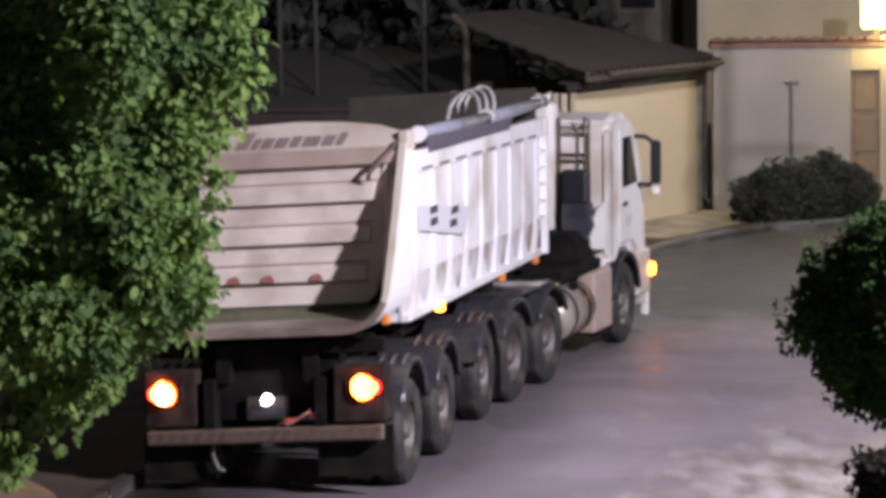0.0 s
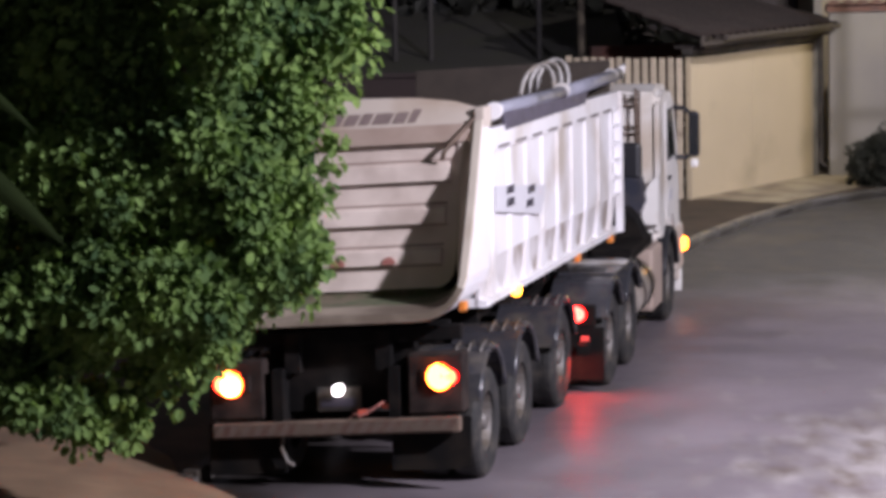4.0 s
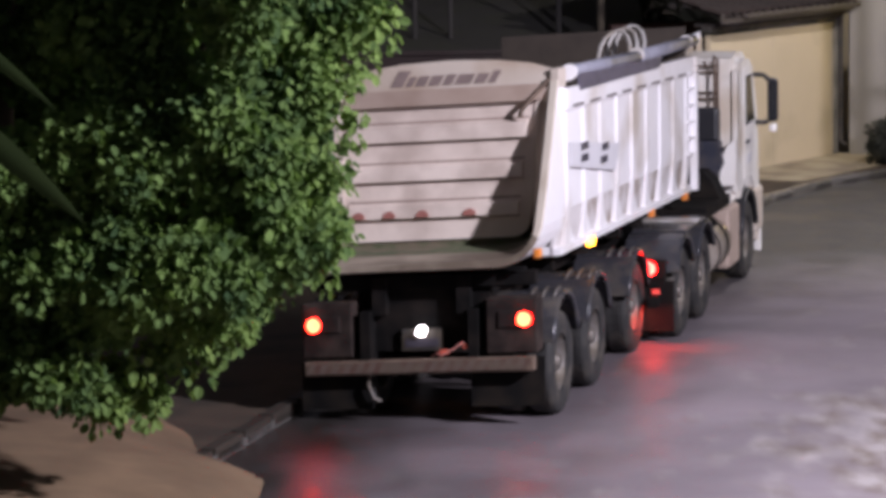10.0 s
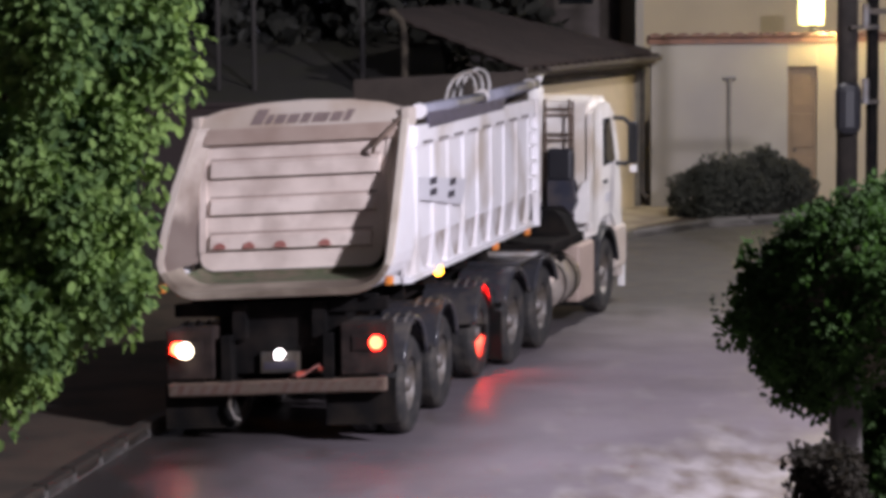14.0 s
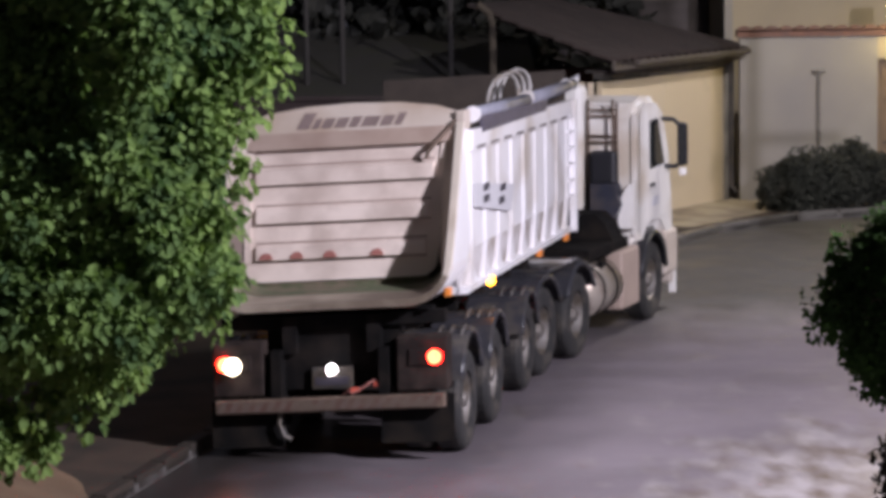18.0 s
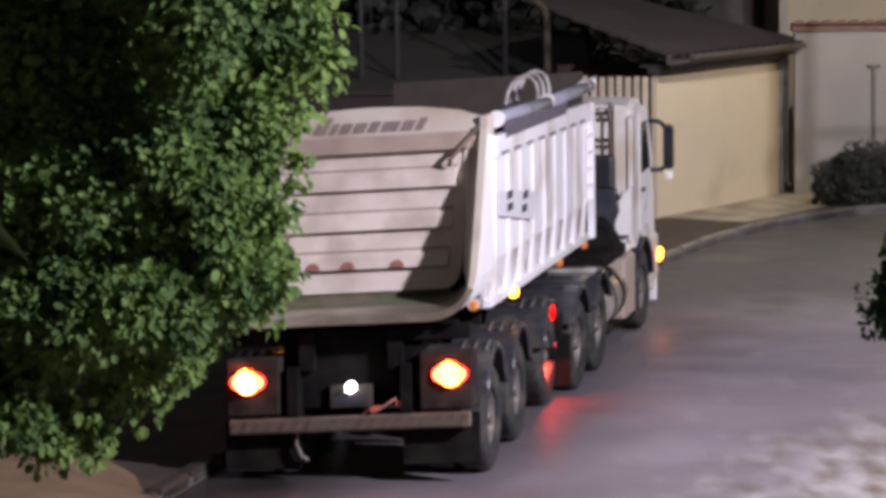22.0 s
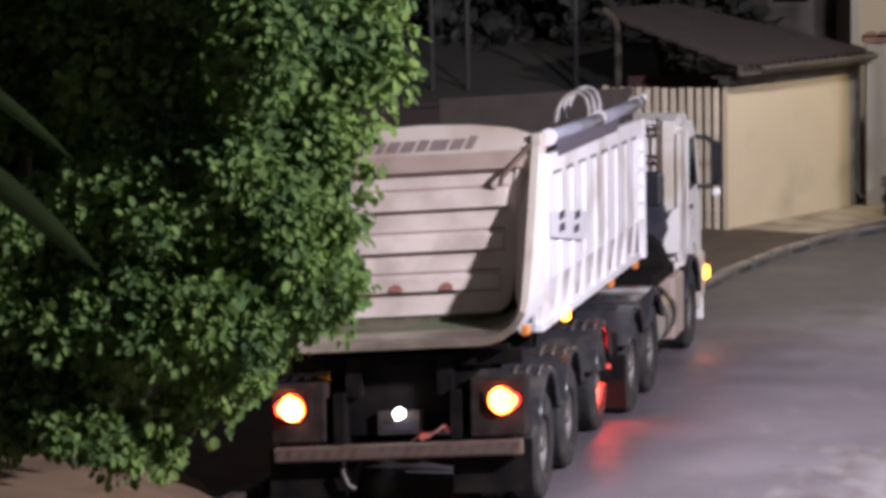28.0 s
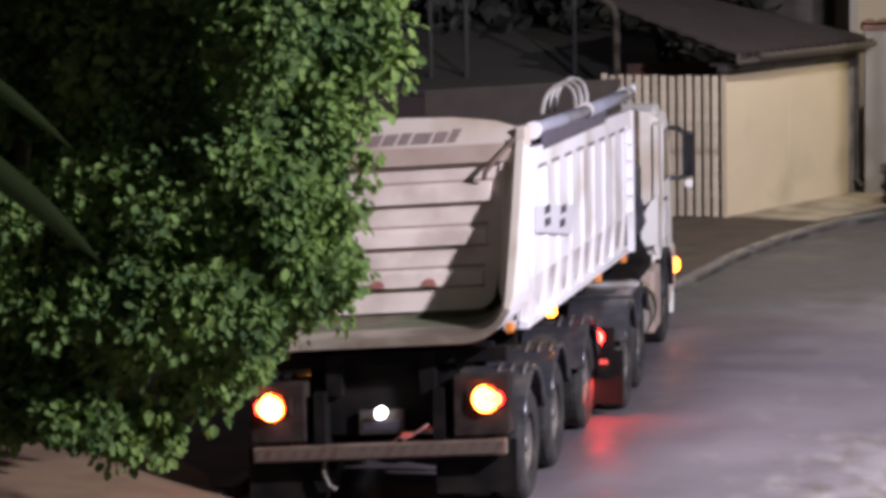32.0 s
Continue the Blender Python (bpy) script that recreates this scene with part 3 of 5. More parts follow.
    path += [(0.82 + 0.4 * math.cos(radians(a)), 1.9 + 0.4 * math.sin(radians(a))) for a in (-5, -20, -35, -50, -65, -80, -90)]
    path = path + [(-x * (1 + 0.1 * min(1.0, max(0.0, (3.24 - z) / 0.8)) * min(1.0, max(0.0, (z - 1.5) / 0.4))), z) for x, z in reversed(path)]
    last = len(path) - 1

    def gate_y(z):
        return 0.45 + 0.191 * z

    def inward(x, z, by):
        """A point of the outline moved in by some metres, upwards along the sill."""
        low = 1 - min(1, max(0, (z - 1.5) / 0.4))
        return x - math.copysign(by * (1 - 0.8 * low), x), z + by * low

    def strip_part(name, rings, material, label="", smooth=False):
        bm = B()
        rows = [[bm.verts.new(c) for c in ring] for ring in rings]
        faces = []
        for r, q in zip(rows, rows[1:]):
            faces += [bm.faces.new((r[i], r[i + 1], q[i + 1], q[i])) for i in range(len(r) - 1)]
        bmesh.ops.recalc_face_normals(bm, faces=faces)
        return part(name, bm, material, tr, label, smooth)

    # the lip faces backwards; behind it the funnel narrows to the tailgate, which hangs deeper the lower it goes
    lip, funnel = [], []
    for i, (x, z) in enumerate(path):
        ix, iz = inward(x, z, 0.075)
        lip.append(((x * 0.97, rear_y(z) + 0.3, z + 0.01), (x * 1.004, rear_y(z) + 0.02, z), (x * 0.998, rear_y(z), z + 0.008), (ix, rear_y(iz) + 0.004, iz), (ix * 0.995, rear_y(iz) + 0.05, iz + 0.004)))
        low = 1 - min(1, max(0, (z - 1.5) / 0.4))
        gx, gz = x - math.copysign(0.27 * (1 - 0.6 * low), x), z + 0.155 * low
        funnel.append(((ix, rear_y(iz) + 0.012, iz), ((ix + gx) / 2, (rear_y(iz) + gate_y(gz)) / 2 + 0.02, (iz + gz) / 2), (gx, gate_y(gz) + 0.05, gz)))
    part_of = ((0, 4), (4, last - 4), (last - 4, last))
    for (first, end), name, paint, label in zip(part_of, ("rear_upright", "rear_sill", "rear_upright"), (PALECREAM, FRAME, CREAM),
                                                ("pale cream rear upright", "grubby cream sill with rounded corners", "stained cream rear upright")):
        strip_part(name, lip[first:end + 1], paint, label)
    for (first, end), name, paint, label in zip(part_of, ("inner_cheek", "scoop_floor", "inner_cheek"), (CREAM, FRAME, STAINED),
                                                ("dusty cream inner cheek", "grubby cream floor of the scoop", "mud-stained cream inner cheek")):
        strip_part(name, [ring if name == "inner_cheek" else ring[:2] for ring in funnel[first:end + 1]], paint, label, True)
    strip_part("moss_strip", [ring[1:] for ring in funnel[5:last - 4]], MOSS, "green moss at the back of the scoop floor")
    bm, rows = B(), []
    for x, z in path:
        rows.append([bm.verts.new(c) for c in ((x * 0.97, 1.3, z), (x, 1.3, z), (x, rear_y(z) + 0.02, z), (x * 0.97, rear_y(z) + 0.02, z))])
    faces = []
    for r, q in zip(rows, rows[1:]):
        faces += [bm.faces.new((r[i], r[(i + 1) % 4], q[(i + 1) % 4], q[i])) for i in range(4)]
    bmesh.ops.recalc_face_normals(bm, faces=faces)
    part("rear_cheek", bm, WHITE, tr, "white side cheek of the rear frame")
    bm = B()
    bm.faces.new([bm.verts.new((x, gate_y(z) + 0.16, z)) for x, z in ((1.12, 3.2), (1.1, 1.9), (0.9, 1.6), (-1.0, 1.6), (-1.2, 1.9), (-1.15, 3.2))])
    part("inner_plate", bm, HOLLOW, tr, "plate painted dark as the shaded hollow behind the tailgate")

    def slab_at(y_of):
        def make(bm, pts, off, depth):
            front, back = [bm.verts.new((x, y_of(z) + off, z)) for x, z in pts], [bm.verts.new((x, y_of(z) + off + depth, z)) for x, z in pts]
            k = len(pts)
            fs = [bm.faces.new(front), bm.faces.new(back[::-1])] + [bm.faces.new((front[i], back[i], back[(i + 1) % k], front[(i + 1) % k])) for i in range(k)]
            bmesh.ops.recalc_face_normals(bm, faces=fs)
            return bm
        return make

    slab, head_slab = slab_at(gate_y), slab_at(lambda z: rear_y(z) + 0.06)

    def gate_left(z):
        return -1.055 - (z - 1.77) * 0.03

    def gate_right(z):
        return 0.95 + (z - 1.77) * 0.075

    corner = [(math.cos(radians(a)), math.sin(radians(a))) for a in (-90, -70, -45, -20, 0)]
    foot = 1.72
    gate_pts = [(gate_right(foot) - 0.16 + 0.16 * c, foot + 0.16 + 0.16 * q) for c, q in corner] + [(gate_right(3.18), 3.18), (gate_left(3.18), 3.18)]
    gate_pts += [(gate_left(foot) + 0.16 - 0.16 * c, foot + 0.16 + 0.16 * q) for c, q in reversed(corner)]
    gate = part("tailgate", slab(B(), gate_pts, 0.0, 0.07), GATEPAINT, tr, "cream tailgate with horizontal channels and dust")
    # three pressed channels, each with a hard lower lip and a caulked upper seam
    for low, high in ((2.695, 2.885), (2.305, 2.485), (1.935, 2.105)):
        a, b = gate_left(low) + 0.12, gate_right(low) - 0.12
        bm = B()
        front = [bm.verts.new((x, gate_y(z) - off, z)) for x, z, off in ((a + 0.01, low + 0.012, 0.055), (b - 0.01, low + 0.012, 0.055), (b - 0.01, high - 0.035, 0.05), (a + 0.01, high - 0.035, 0.05))]
        back = [bm.verts.new((x, gate_y(z) + 0.01, z)) for x, z in ((a, low), (b, low), (b, high), (a, high))]
        bm.faces.new(front)
        for i in range(4):
            bm.faces.new((front[i], back[i], back[(i + 1) % 4], front[(i + 1) % 4]))
        bmesh.ops.recalc_face_normals(bm, faces=bm.faces)
        part("channel", bm, GATEPAINT, gate)
        part("seam", slab(B(), [(a, high + 0.004), (b, high + 0.004), (b, high + 0.02), (a, high + 0.02)], -0.006, 0.02), SEAM_AND_SHADE, gate)
        # brown strip that paints the shadow line under the lip
        part("lip_joint", slab(B(), [(a, low - 0.012), (b, low - 0.012), (b, low), (a, low)], -0.005, 0.02), SEAM_AND_SHADE, gate)
    for side_of, sd in ((gate_right, 1), (gate_left, -1)):
        part("tailgate_edge", slab(B(), [(side_of(1.92) - sd * 0.075, 1.92), (side_of(1.92), 1.92), (side_of(3.18), 3.18), (side_of(3.18) - sd * 0.075, 3.18)], -0.02, 0.05), GATEPAINT, gate)
    head = [(-1.03, 3.14), (1.08, 3.14), (1.15, 3.3)] + [(1.15 * math.cos(radians(a)), 3.3 + 0.19 * math.sin(radians(a))) for a in (15, 40, 65, 90, 115, 140, 165)] + [(-1.15, 3.3)]
    header = part("tailgate_header", head_slab(B(), head, -0.02, 0.08), CREAM, gate, "arched cream header board")
    # brown band painted as the recess shadow under the header
    part("header_band", head_slab(B(), [(-1.03, 3.06), (1.03, 3.06), (1.09, 3.22), (-1.09, 3.22)], -0.024, 0.1), DUST_AND_SHADE, gate)
    # the painted name becomes plain slanted bars
    x = -0.56
    for w, h in ((0.13, 0.16), (0.07, 0.1), (0.11, 0.1), (0.12, 0.1), (0.1, 0.105), (0.17, 0.1), (0.12, 0.1), (0.08, 0.12)):
        part("painted_bar", head_slab(B(), [(x, 3.25), (x + w, 3.25), (x + w + h * 0.45, 3.25 + h), (x + h * 0.45, 3.25 + h)], -0.026, 0.01), LETTER, header)
        x += w + 0.028
    for x in (-0.823, -0.502, -0.155, 0.333):
        disc = [(x + 0.068 * math.cos(radians(a)), 1.955 + 0.068 * math.sin(radians(a))) for a in range(0, 181, 20)]
        part("reflector", slab(B(), disc, -0.066, 0.014), REDREF, gate)
    part("gate_seal", slab(B(), [(-0.98, 1.64), (0.86, 1.64), (0.86, foot - 0.005), (-0.98, foot - 0.005)], 0.03, 0.05), MOSS, tr, "mossy green strip under the tailgate")
    for s in (1, -1):
        if s > 0:
            part("hinge_arm", tube(B(), [(s * 1.16, 1.16, 3.33), (s * 1.05, 1.05, 3.2), (s * 0.92, 0.93, 3.05), (s * 0.85, 0.9, 2.97), (s * 0.83, 0.93, 2.9)], 0.024), RUSTY, tr)
        box("hinge_plate", CREAM, tr, s * 1.1, s * 1.2, 1.08, 1.4, 3.16, 3.36, 0.015)
    # rolled tarp along the top and the folded bows over it
    bm = B()
    cyl(bm, (1.2, 1.55, 3.3), (1.2, 4.9, 3.29), 0.068, 0.078, 12)
    cyl(bm, (1.2, 4.9, 3.29), (1.22, 8.4, 3.34), 0.078, 0.07, 12)
    part("tarp_roll", bm, TARP, tr, "grey rolled vinyl tarp", True)
    part("tarp_end", cyl(B(), (1.22, 8.4, 3.34), (1.24, 8.75, 3.43), 0.072, 0.02, 12), WHITE, tr, "pale pinched end of the rolled tarp", True)
    part("tarp_flap", prism(B(), ((1.75, 3.1), (1.7, 3.3), (6.2, 3.24), (6.0, 3.12)), "x", 1.235, 1.262), TARPDARK, tr, "dark hanging edge of the tarp")
    for y in (1.45, 4.9, 7.95):
        part("tarp_strap", cyl(B(), (1.205, y, 3.29 + 0.006 * y), (1.205, y + 0.08, 3.29 + 0.006 * y), 0.085, seg=14), WHITE, tr)
    for k in range(3):
        y, lean = 5.35 + 0.42 * k, 0.3
        pts = []
        for j in range(9):
            a = math.pi * j / 8
            pts.append((0.85 + 0.19 * math.cos(a) * (1 if j < 5 else 0.9), y + lean * math.sin(a) * 0.9, 3.28 + (0.3 + 0.015 * k) * math.sin(a) ** 0.8))
        part("tarp_bow", tube(B(), pts, 0.022, 6), PALE, tr, "bent pale tarp bow")
    # chassis, axles, wheels
    for s in (1, -1):
        box("chassis_beam", CHASSIS, tr, s * 0.36, s * 0.5, 0.1, 7.6, 1.05, 1.42)
    for y in (0.35, 1.6, 3.2, 4.9, 6.2, 7.4):
        box("cross_beam", CHASSIS, tr, -1.0, 1.0, y - 0.06, y + 0.06, 1.28, 1.46)
    box("king_plate", CHASSIS, tr, -0.6, 0.6, 6.0, 7.5, 1.22, 1.3)
    for y in AXLES:
        part("axle", cyl(B(), (-1.0, y, 0.52), (1.0, y, 0.52), 0.075, seg=12), CHASSIS, tr)
        for s in (1, -1):
            box("leaf_spring", CHASSIS, tr, s * 0.5, s * 0.6, y - 0.6, y + 0.6, 0.62, 0.72)
            mudguard(tr, s * 0.62, s * 1.27, y, 0.55, 0.62, 15, 165, FENDER, "grey moulded mudguard")
            # three ridges modelled in place of the highlights on the mudguard top
            for j in range(3):
                x = s * (0.98 + 0.12 * j)
                part("mudguard_ridge", tube(B(), [(x, y - 0.26, 1.12), (x, y - 0.12, 1.17), (x, y + 0.02, 1.185)], 0.014, 6), RIM, tr, "grey ridge put in as a highlight on the mudguard", True)
    for s in (1, -1):
        box("mud_flap", GRIME, tr, s * 0.5, s * 1.24, 0.1, 0.13, 0.12, 0.6, 0.0, "black rubber mud flap")
    # rear end: bumper with warning stripes, lamp boxes, plate holder
    bumper = box("bumper", RUSTY, tr, -1.17, 1.17, -0.05, 0.06, 0.48, 0.62, 0.015, "rear underrun bumper with faded red and white stripes")
    for k in range(36):
        x = -1.15 + k * 0.0625
        part("stripe", prism(B(), ((x, 0.5), (x + 0.062, 0.5), (x + 0.112, 0.6), (x + 0.05, 0.6)), "y", -0.056, -0.049), STRIPE_R if k % 2 else STRIPE_W, bumper)
    box("rear_panel", CHASSIS, tr, -0.68, 0.68, 0.22, 0.3, 0.68, 1.5)
    box("rear_beam", CHASSIS, tr, -1.15, 1.15, 0.16, 0.26, 1.3, 1.44, 0.01)
    for s in (1, -1):
        box("bumper_arm", CHASSIS, tr, s * 0.5, s * 0.6, 0.0, 0.5, 0.55, 1.1)
        lampbox = box("lamp_box", LAMPBOX, tr, s * 0.68, s * 1.2, 0.0, 0.24, 0.65, 1.2, 0.02, "grimy dark lamp box")
        z = 0.985
        part("lamp_bezel", bx(B(), s * 0.8, s * 1.13, -0.02, 0.01, z - 0.085, z + 0.085, 0.015), LAMPBOX, lampbox)
        tail_lamp = part("tail_lamp", lens((s * 1.07, -0.005, z), 0.05, 0.031, 0.078), RED_ON, lampbox, "lit red tail lamp")
        sig = part("turn_signal", lens((0, 0, 0), 0.07, 0.036, 0.125), AMBER_ON, lampbox, "flashing amber turn signal")
        sig.matrix_basis = pose(s * 0.985, -0.01, z)
        brk = part("brake_lamp", lens((0, 0, 0), 0.05, 0.031, 0.078), RED_ON, lampbox, "red brake lamp")
        brk.matrix_basis = pose(s * 0.885, -0.01, z)
        for ob, rim in ((tail_lamp, RED_HALO), (sig, AMBER_HALO), (brk, RED_HALO)):
            ob.data.materials.append(rim)
            for face in ob.data.polygons:
                face.material_index = 1 if face.index < RIM_FACES else 0
        if s < 0:
            rev = part("reversing_lamp", cyl(B(), (0, 0.0, 0), (0, -0.07, 0), 0.09, 0.08, 18), REVERSE_ON, lampbox, "bright white reversing lamp")
            rev.matrix_basis = pose(-0.985, -0.01, z - 0.02)
            REVERSING.append((rev, -0.985, z - 0.02 + sag(-0.985, 0)))
        FLASHERS.append((sig, s * 0.985, z + sag(s * 0.985, 0)))
        BRAKES.append((brk, s * 0.885, z + sag(s * 0.885, 0)))
    plate = box("plate_holder", DARKSTEEL, tr, -0.22, 0.2, 0.16, 0.2, 0.68, 0.9, 0.01, "plate holder under a white lamp")
    box("plate_bar", INK, plate, -0.18, 0.16, 0.15, 0.158, 0.72, 0.8)
    part("plate_lamp", cyl(B(), (-0.01, 0.16, 0.88), (-0.01, 0.1, 0.87), 0.052, 0.045, 16), WHITE_ON, tr, "bright white plate lamp")
    # small red boxes that paint in the glints beside the plate
    for x, z in ((0.2, 0.65), (0.44, 0.7)):
        box("reflector_stub", RED_LENS, tr, x, x + 0.09, 0.02, 0.06, z, z + 0.05, 0.01)
    part("loose_cable", tube(B(), [(0.14, -0.03, 0.64), (0.2, -0.05, 0.68), (0.24, -0.06, 0.65), (0.3, -0.05, 0.68), (0.4, -0.02, 0.74), (0.45, 0.02, 0.77)], 0.01), REDREF, tr, "thin bent red tube over the bumper", True)
    part("air_hose", tube(B(), [(-0.52, 0.06, 0.5), (-0.53, 0.03, 0.36), (-0.48, 0.03, 0.24), (-0.42, 0.05, 0.2)], 0.022), RIM, tr, "loose grey hose under the bumper")
    # side marker lamps
    for s in (1, -1):
        part("side_marker", bx(B(), s * 1.18, s * 1.26, 2.3, 2.43, 1.44, 1.54, 0.03), AMBER_SIDE, tr, "lit amber side marker")
        for y, z in ((-0.08, 1.58), (5.62, 1.42), (7.72, 1.42)):
            part("side_marker", bx(B(), s * 1.18, s * 1.25, y, y + 0.12, z, z + 0.09, 0.015), AMBER_DIM, tr, "orange side marker lens")
    settle(tr)
    wheels = [wheel(tr, s * 1.1, y, 0.52, s) for y in AXLES for s in (1, -1)]
    return tr, wheels


AXLES = (0.88, 2.48, 4.6)


def sag(x, y):
    """The loaded trailer stands low on its kerb side and noses down to the coupling."""
    return 0.055 * (x - 1.2) + 0.11 - 0.026 * y


def settle(thing):
    """Lets every part of the trailer but the axles and wheels follow the sag."""
    for ob in thing.children_recursive:
        if ob.type != "MESH" or ob.name.startswith("axle"):
            continue
        here = ob.matrix_basis.translation
        if here.length > 0.01:
            ob.matrix_basis = Matrix.Translation((0, 0, sag(here.x, here.y))) @ ob.matrix_basis
            continue
        for v in ob.data.vertices:
            v.co.z += sag(v.co.x, v.co.y)


FLASHERS, BRAKES, REVERSING, RIM_FACES = [], [], [], 20


def lens(c, depth, core, rim):
    """A round lamp facing backwards: a wide shallow lens that paints in the halo, and a brighter core standing proud of
    it.
    """
    x, y, z = c
    return cyl(cyl(B(), c, (x, y - depth * 0.6, z), rim, rim * 0.9, 18), c, (x, y - depth, z), core, core * 0.85, 18)

trailer, trailer_wheels = build_trailer()


# ---- the tractor unit; y runs forward from its rear axle ----
def build_tractor():
    tk = tagged(new("truck_tractor"), "white cab-over truck tractor pulling the dump trailer", "truck")
    for s in (1, -1):
        box("chassis_beam", CHASSIS, tk, s * 0.36, s * 0.46, -0.75, 5.9, 0.8, 1.08)
    for y in (-0.6, 0.7, 2.2, 3.4, 5.6):
        box("cross_beam", CHASSIS, tk, -0.4, 0.4, y - 0.08, y + 0.08, 0.84, 1.04)
    box("fifth_wheel", CHASSIS, tk, -0.5, 0.5, 0.2, 1.2, 1.08, 1.2, 0.03)
    # cab: side profile given width, with soft edges
    profile = ((4.0, 2.72), (4.1, 2.9), (4.5, 2.97), (5.0, 2.93), (5.35, 2.75), (5.68, 2.1), (5.8, 1.5), (5.85, 0.55), (5.5, 0.55), (5.42, 0.95), (5.15, 1.2), (4.6, 1.22), (4.3, 1.02), (4.0, 1.02))
    bm = prism(B(), profile, "x", -1.2, 1.2)
    bmesh.ops.bevel(bm, geom=[e for e in bm.edges if max(abs(v.co.x) for v in e.verts) > 1.19 and abs(e.verts[0].co.x - e.verts[1].co.x) < 0.01], offset=0.09, segments=3, affect="EDGES")
    cab = part("cab", bm, CABPAINT, tk, "white truck cab with rounded roof edges")
    for s in (1, -1):
        part("side_window", prism(B(), ((4.62, 2.0), (4.62, 2.64), (5.0, 2.64), (5.32, 2.02)), "x", s * 1.19, s * 1.215), GLASS, cab, "dark side window")
        part("door_panel", prism(B(), ((4.5, 1.3), (4.5, 2.74), (5.05, 2.74), (5.42, 2.05), (5.46, 1.35)), "x", s * 1.2, s * 1.208), CABPAINT, cab)
        part("door_handle", bx(B(), s * 1.2, s * 1.235, 4.62, 4.8, 1.76, 1.81, 0.01), BLACK, cab)
        part("rear_fairing", prism(B(), ((3.98, 1.2), (3.98, 2.75), (4.2, 2.8), (4.2, 1.2)), "x", s * 1.14, s * 1.2), CABPAINT, cab)
        part("cab_stripe", prism(B(), ((4.7, 1.5), (5.0, 1.5), (5.05, 1.62), (4.75, 1.62)), "x", s * 1.206, s * 1.214), DECAL, cab)
        mir = part("mirror", bx(B(), s * 1.37, s * 1.51, 5.34, 5.46, 1.98, 2.56, 0.05), BLACK, tk, "tall black door mirror")
        # white block stands in for the highlight at the mirror's foot
        part("lower_mirror", bx(B(), s * 1.4, s * 1.5, 5.33, 5.42, 1.85, 1.96, 0.03), CABPAINT, mir, "small white block as the mirror's highlight")
        part("mirror_glass", bx(B(), s * 1.385, s * 1.495, 5.332, 5.342, 2.02, 2.52, 0.005), GLASS, mir)
        part("mirror_arm", tube(B(), [(s * 1.15, 5.2, 2.62), (s * 1.32, 5.36, 2.6), (s * 1.38, 5.4, 2.54)], 0.03), BLACK, mir)
        part("mirror_arm", tube(B(), [(s * 1.19, 5.36, 1.98), (s * 1.34, 5.4, 1.97), (s * 1.38, 5.4, 2.0)], 0.03), BLACK, mir)
        part("front_mudguard", bx(B(), s * 0.9, s * 1.22, 5.35, 5.95, 0.5, 1.1, 0.05), CREAM, tk, "dusty cream panel behind the bumper")
        mudguard(tk, s * 0.86, s * 1.22, 4.75, 0.54, 0.64, 10, 172, BLACK, "black front mudguard")
        # tandem mudguards, fuel tank, battery box
        for y in (0.0, 1.36):
            mudguard(tk, s * 0.62, s * 1.25, y, 0.55, 0.64, 25, 155, FENDER, "dark grey rear mudguard")
        part("mudguard_top", bx(B(), s * 0.62, s * 1.25, 0.05, 1.38, 1.18, 1.22, 0.015), FENDER, tk)
        part("mudguard_bar", bx(B(), s * 0.6, s * 1.26, 0.72, 0.98, 1.222, 1.245, 0.008), PALE, tk, "pale bar across the mudguards")
        tank = part("fuel_tank", cyl(B(), (s * 0.9, 2.15, 0.66), (s * 0.9, 3.25, 0.66), 0.34, seg=24), TANK, tk, "dirty metal fuel tank", True)
        for y in (2.4, 2.95):
            part("tank_strap", cyl(B(), (s * 0.9, y, 0.66), (s * 0.9, y + 0.05, 0.66), 0.352, seg=24), CHASSIS, tank)
        part("tank_cap", cyl(B(), (s * 1.08, 2.7, 0.94), (s * 1.13, 2.7, 1.0), 0.05, seg=12), CHASSIS, tank)
        box("side_fairing", DUST_AND_SHADE, tk, s * 0.95, s * 1.2, 3.35, 4.15, 0.3, 1.06, 0.04)
        box("step_board", CHASSIS, tk, s * 0.9, s * 1.2, 3.4, 4.1, 0.25, 0.3, 0.01)
        tail = part("tail_lamp_box", bx(B(), s * 0.7, s * 1.14, -0.605, -0.545, 0.72, 0.96, 0.015), CHASSIS, tk)
        part("tail_lamp", lens((s * 0.95, -0.6, 0.86), 0.06, 0.042, 0.085), RED_CAB if s > 0 else RED_LENS, tail, "lit red tail lamp" if s > 0 else "red tail lamp")
        if s > 0:
            shine = tail.children[-1].data
            shine.materials.append(RED_HALO)
            for face in shine.polygons:
                face.material_index = 1 if face.index < RIM_FACES else 0
        # added emitter: its glowing underside makes the red pool on the road
        pool_box = part("fog_lamp", prism(B(), ((-0.84, 0.47), (-0.94, 0.467), (-0.94, 0.57), (-0.84, 0.6)), "x", s * 0.99, s * 1.11), CHASSIS, tail, "black box added to throw a red pool down on the road")
        pool_box.data.materials.append(RED_POOL)
        for face in pool_box.data.polygons:
            face.material_index = 1 if face.normal.z < -0.9 and s > 0 else 0
        # the light a reflector would return is put in as a faint glow
        part("tail_reflector", bx(B(), s * 0.98, s * 1.07, -0.612, -0.598, 0.52, 0.62, 0.006), REFLECTOR_LIT, tail, "red tail reflector with a glow of its own")
        part("lamp_arm", bx(B(), s * 1.01, s * 1.09, -0.84, -0.59, 0.53, 0.57), CHASSIS, tail)
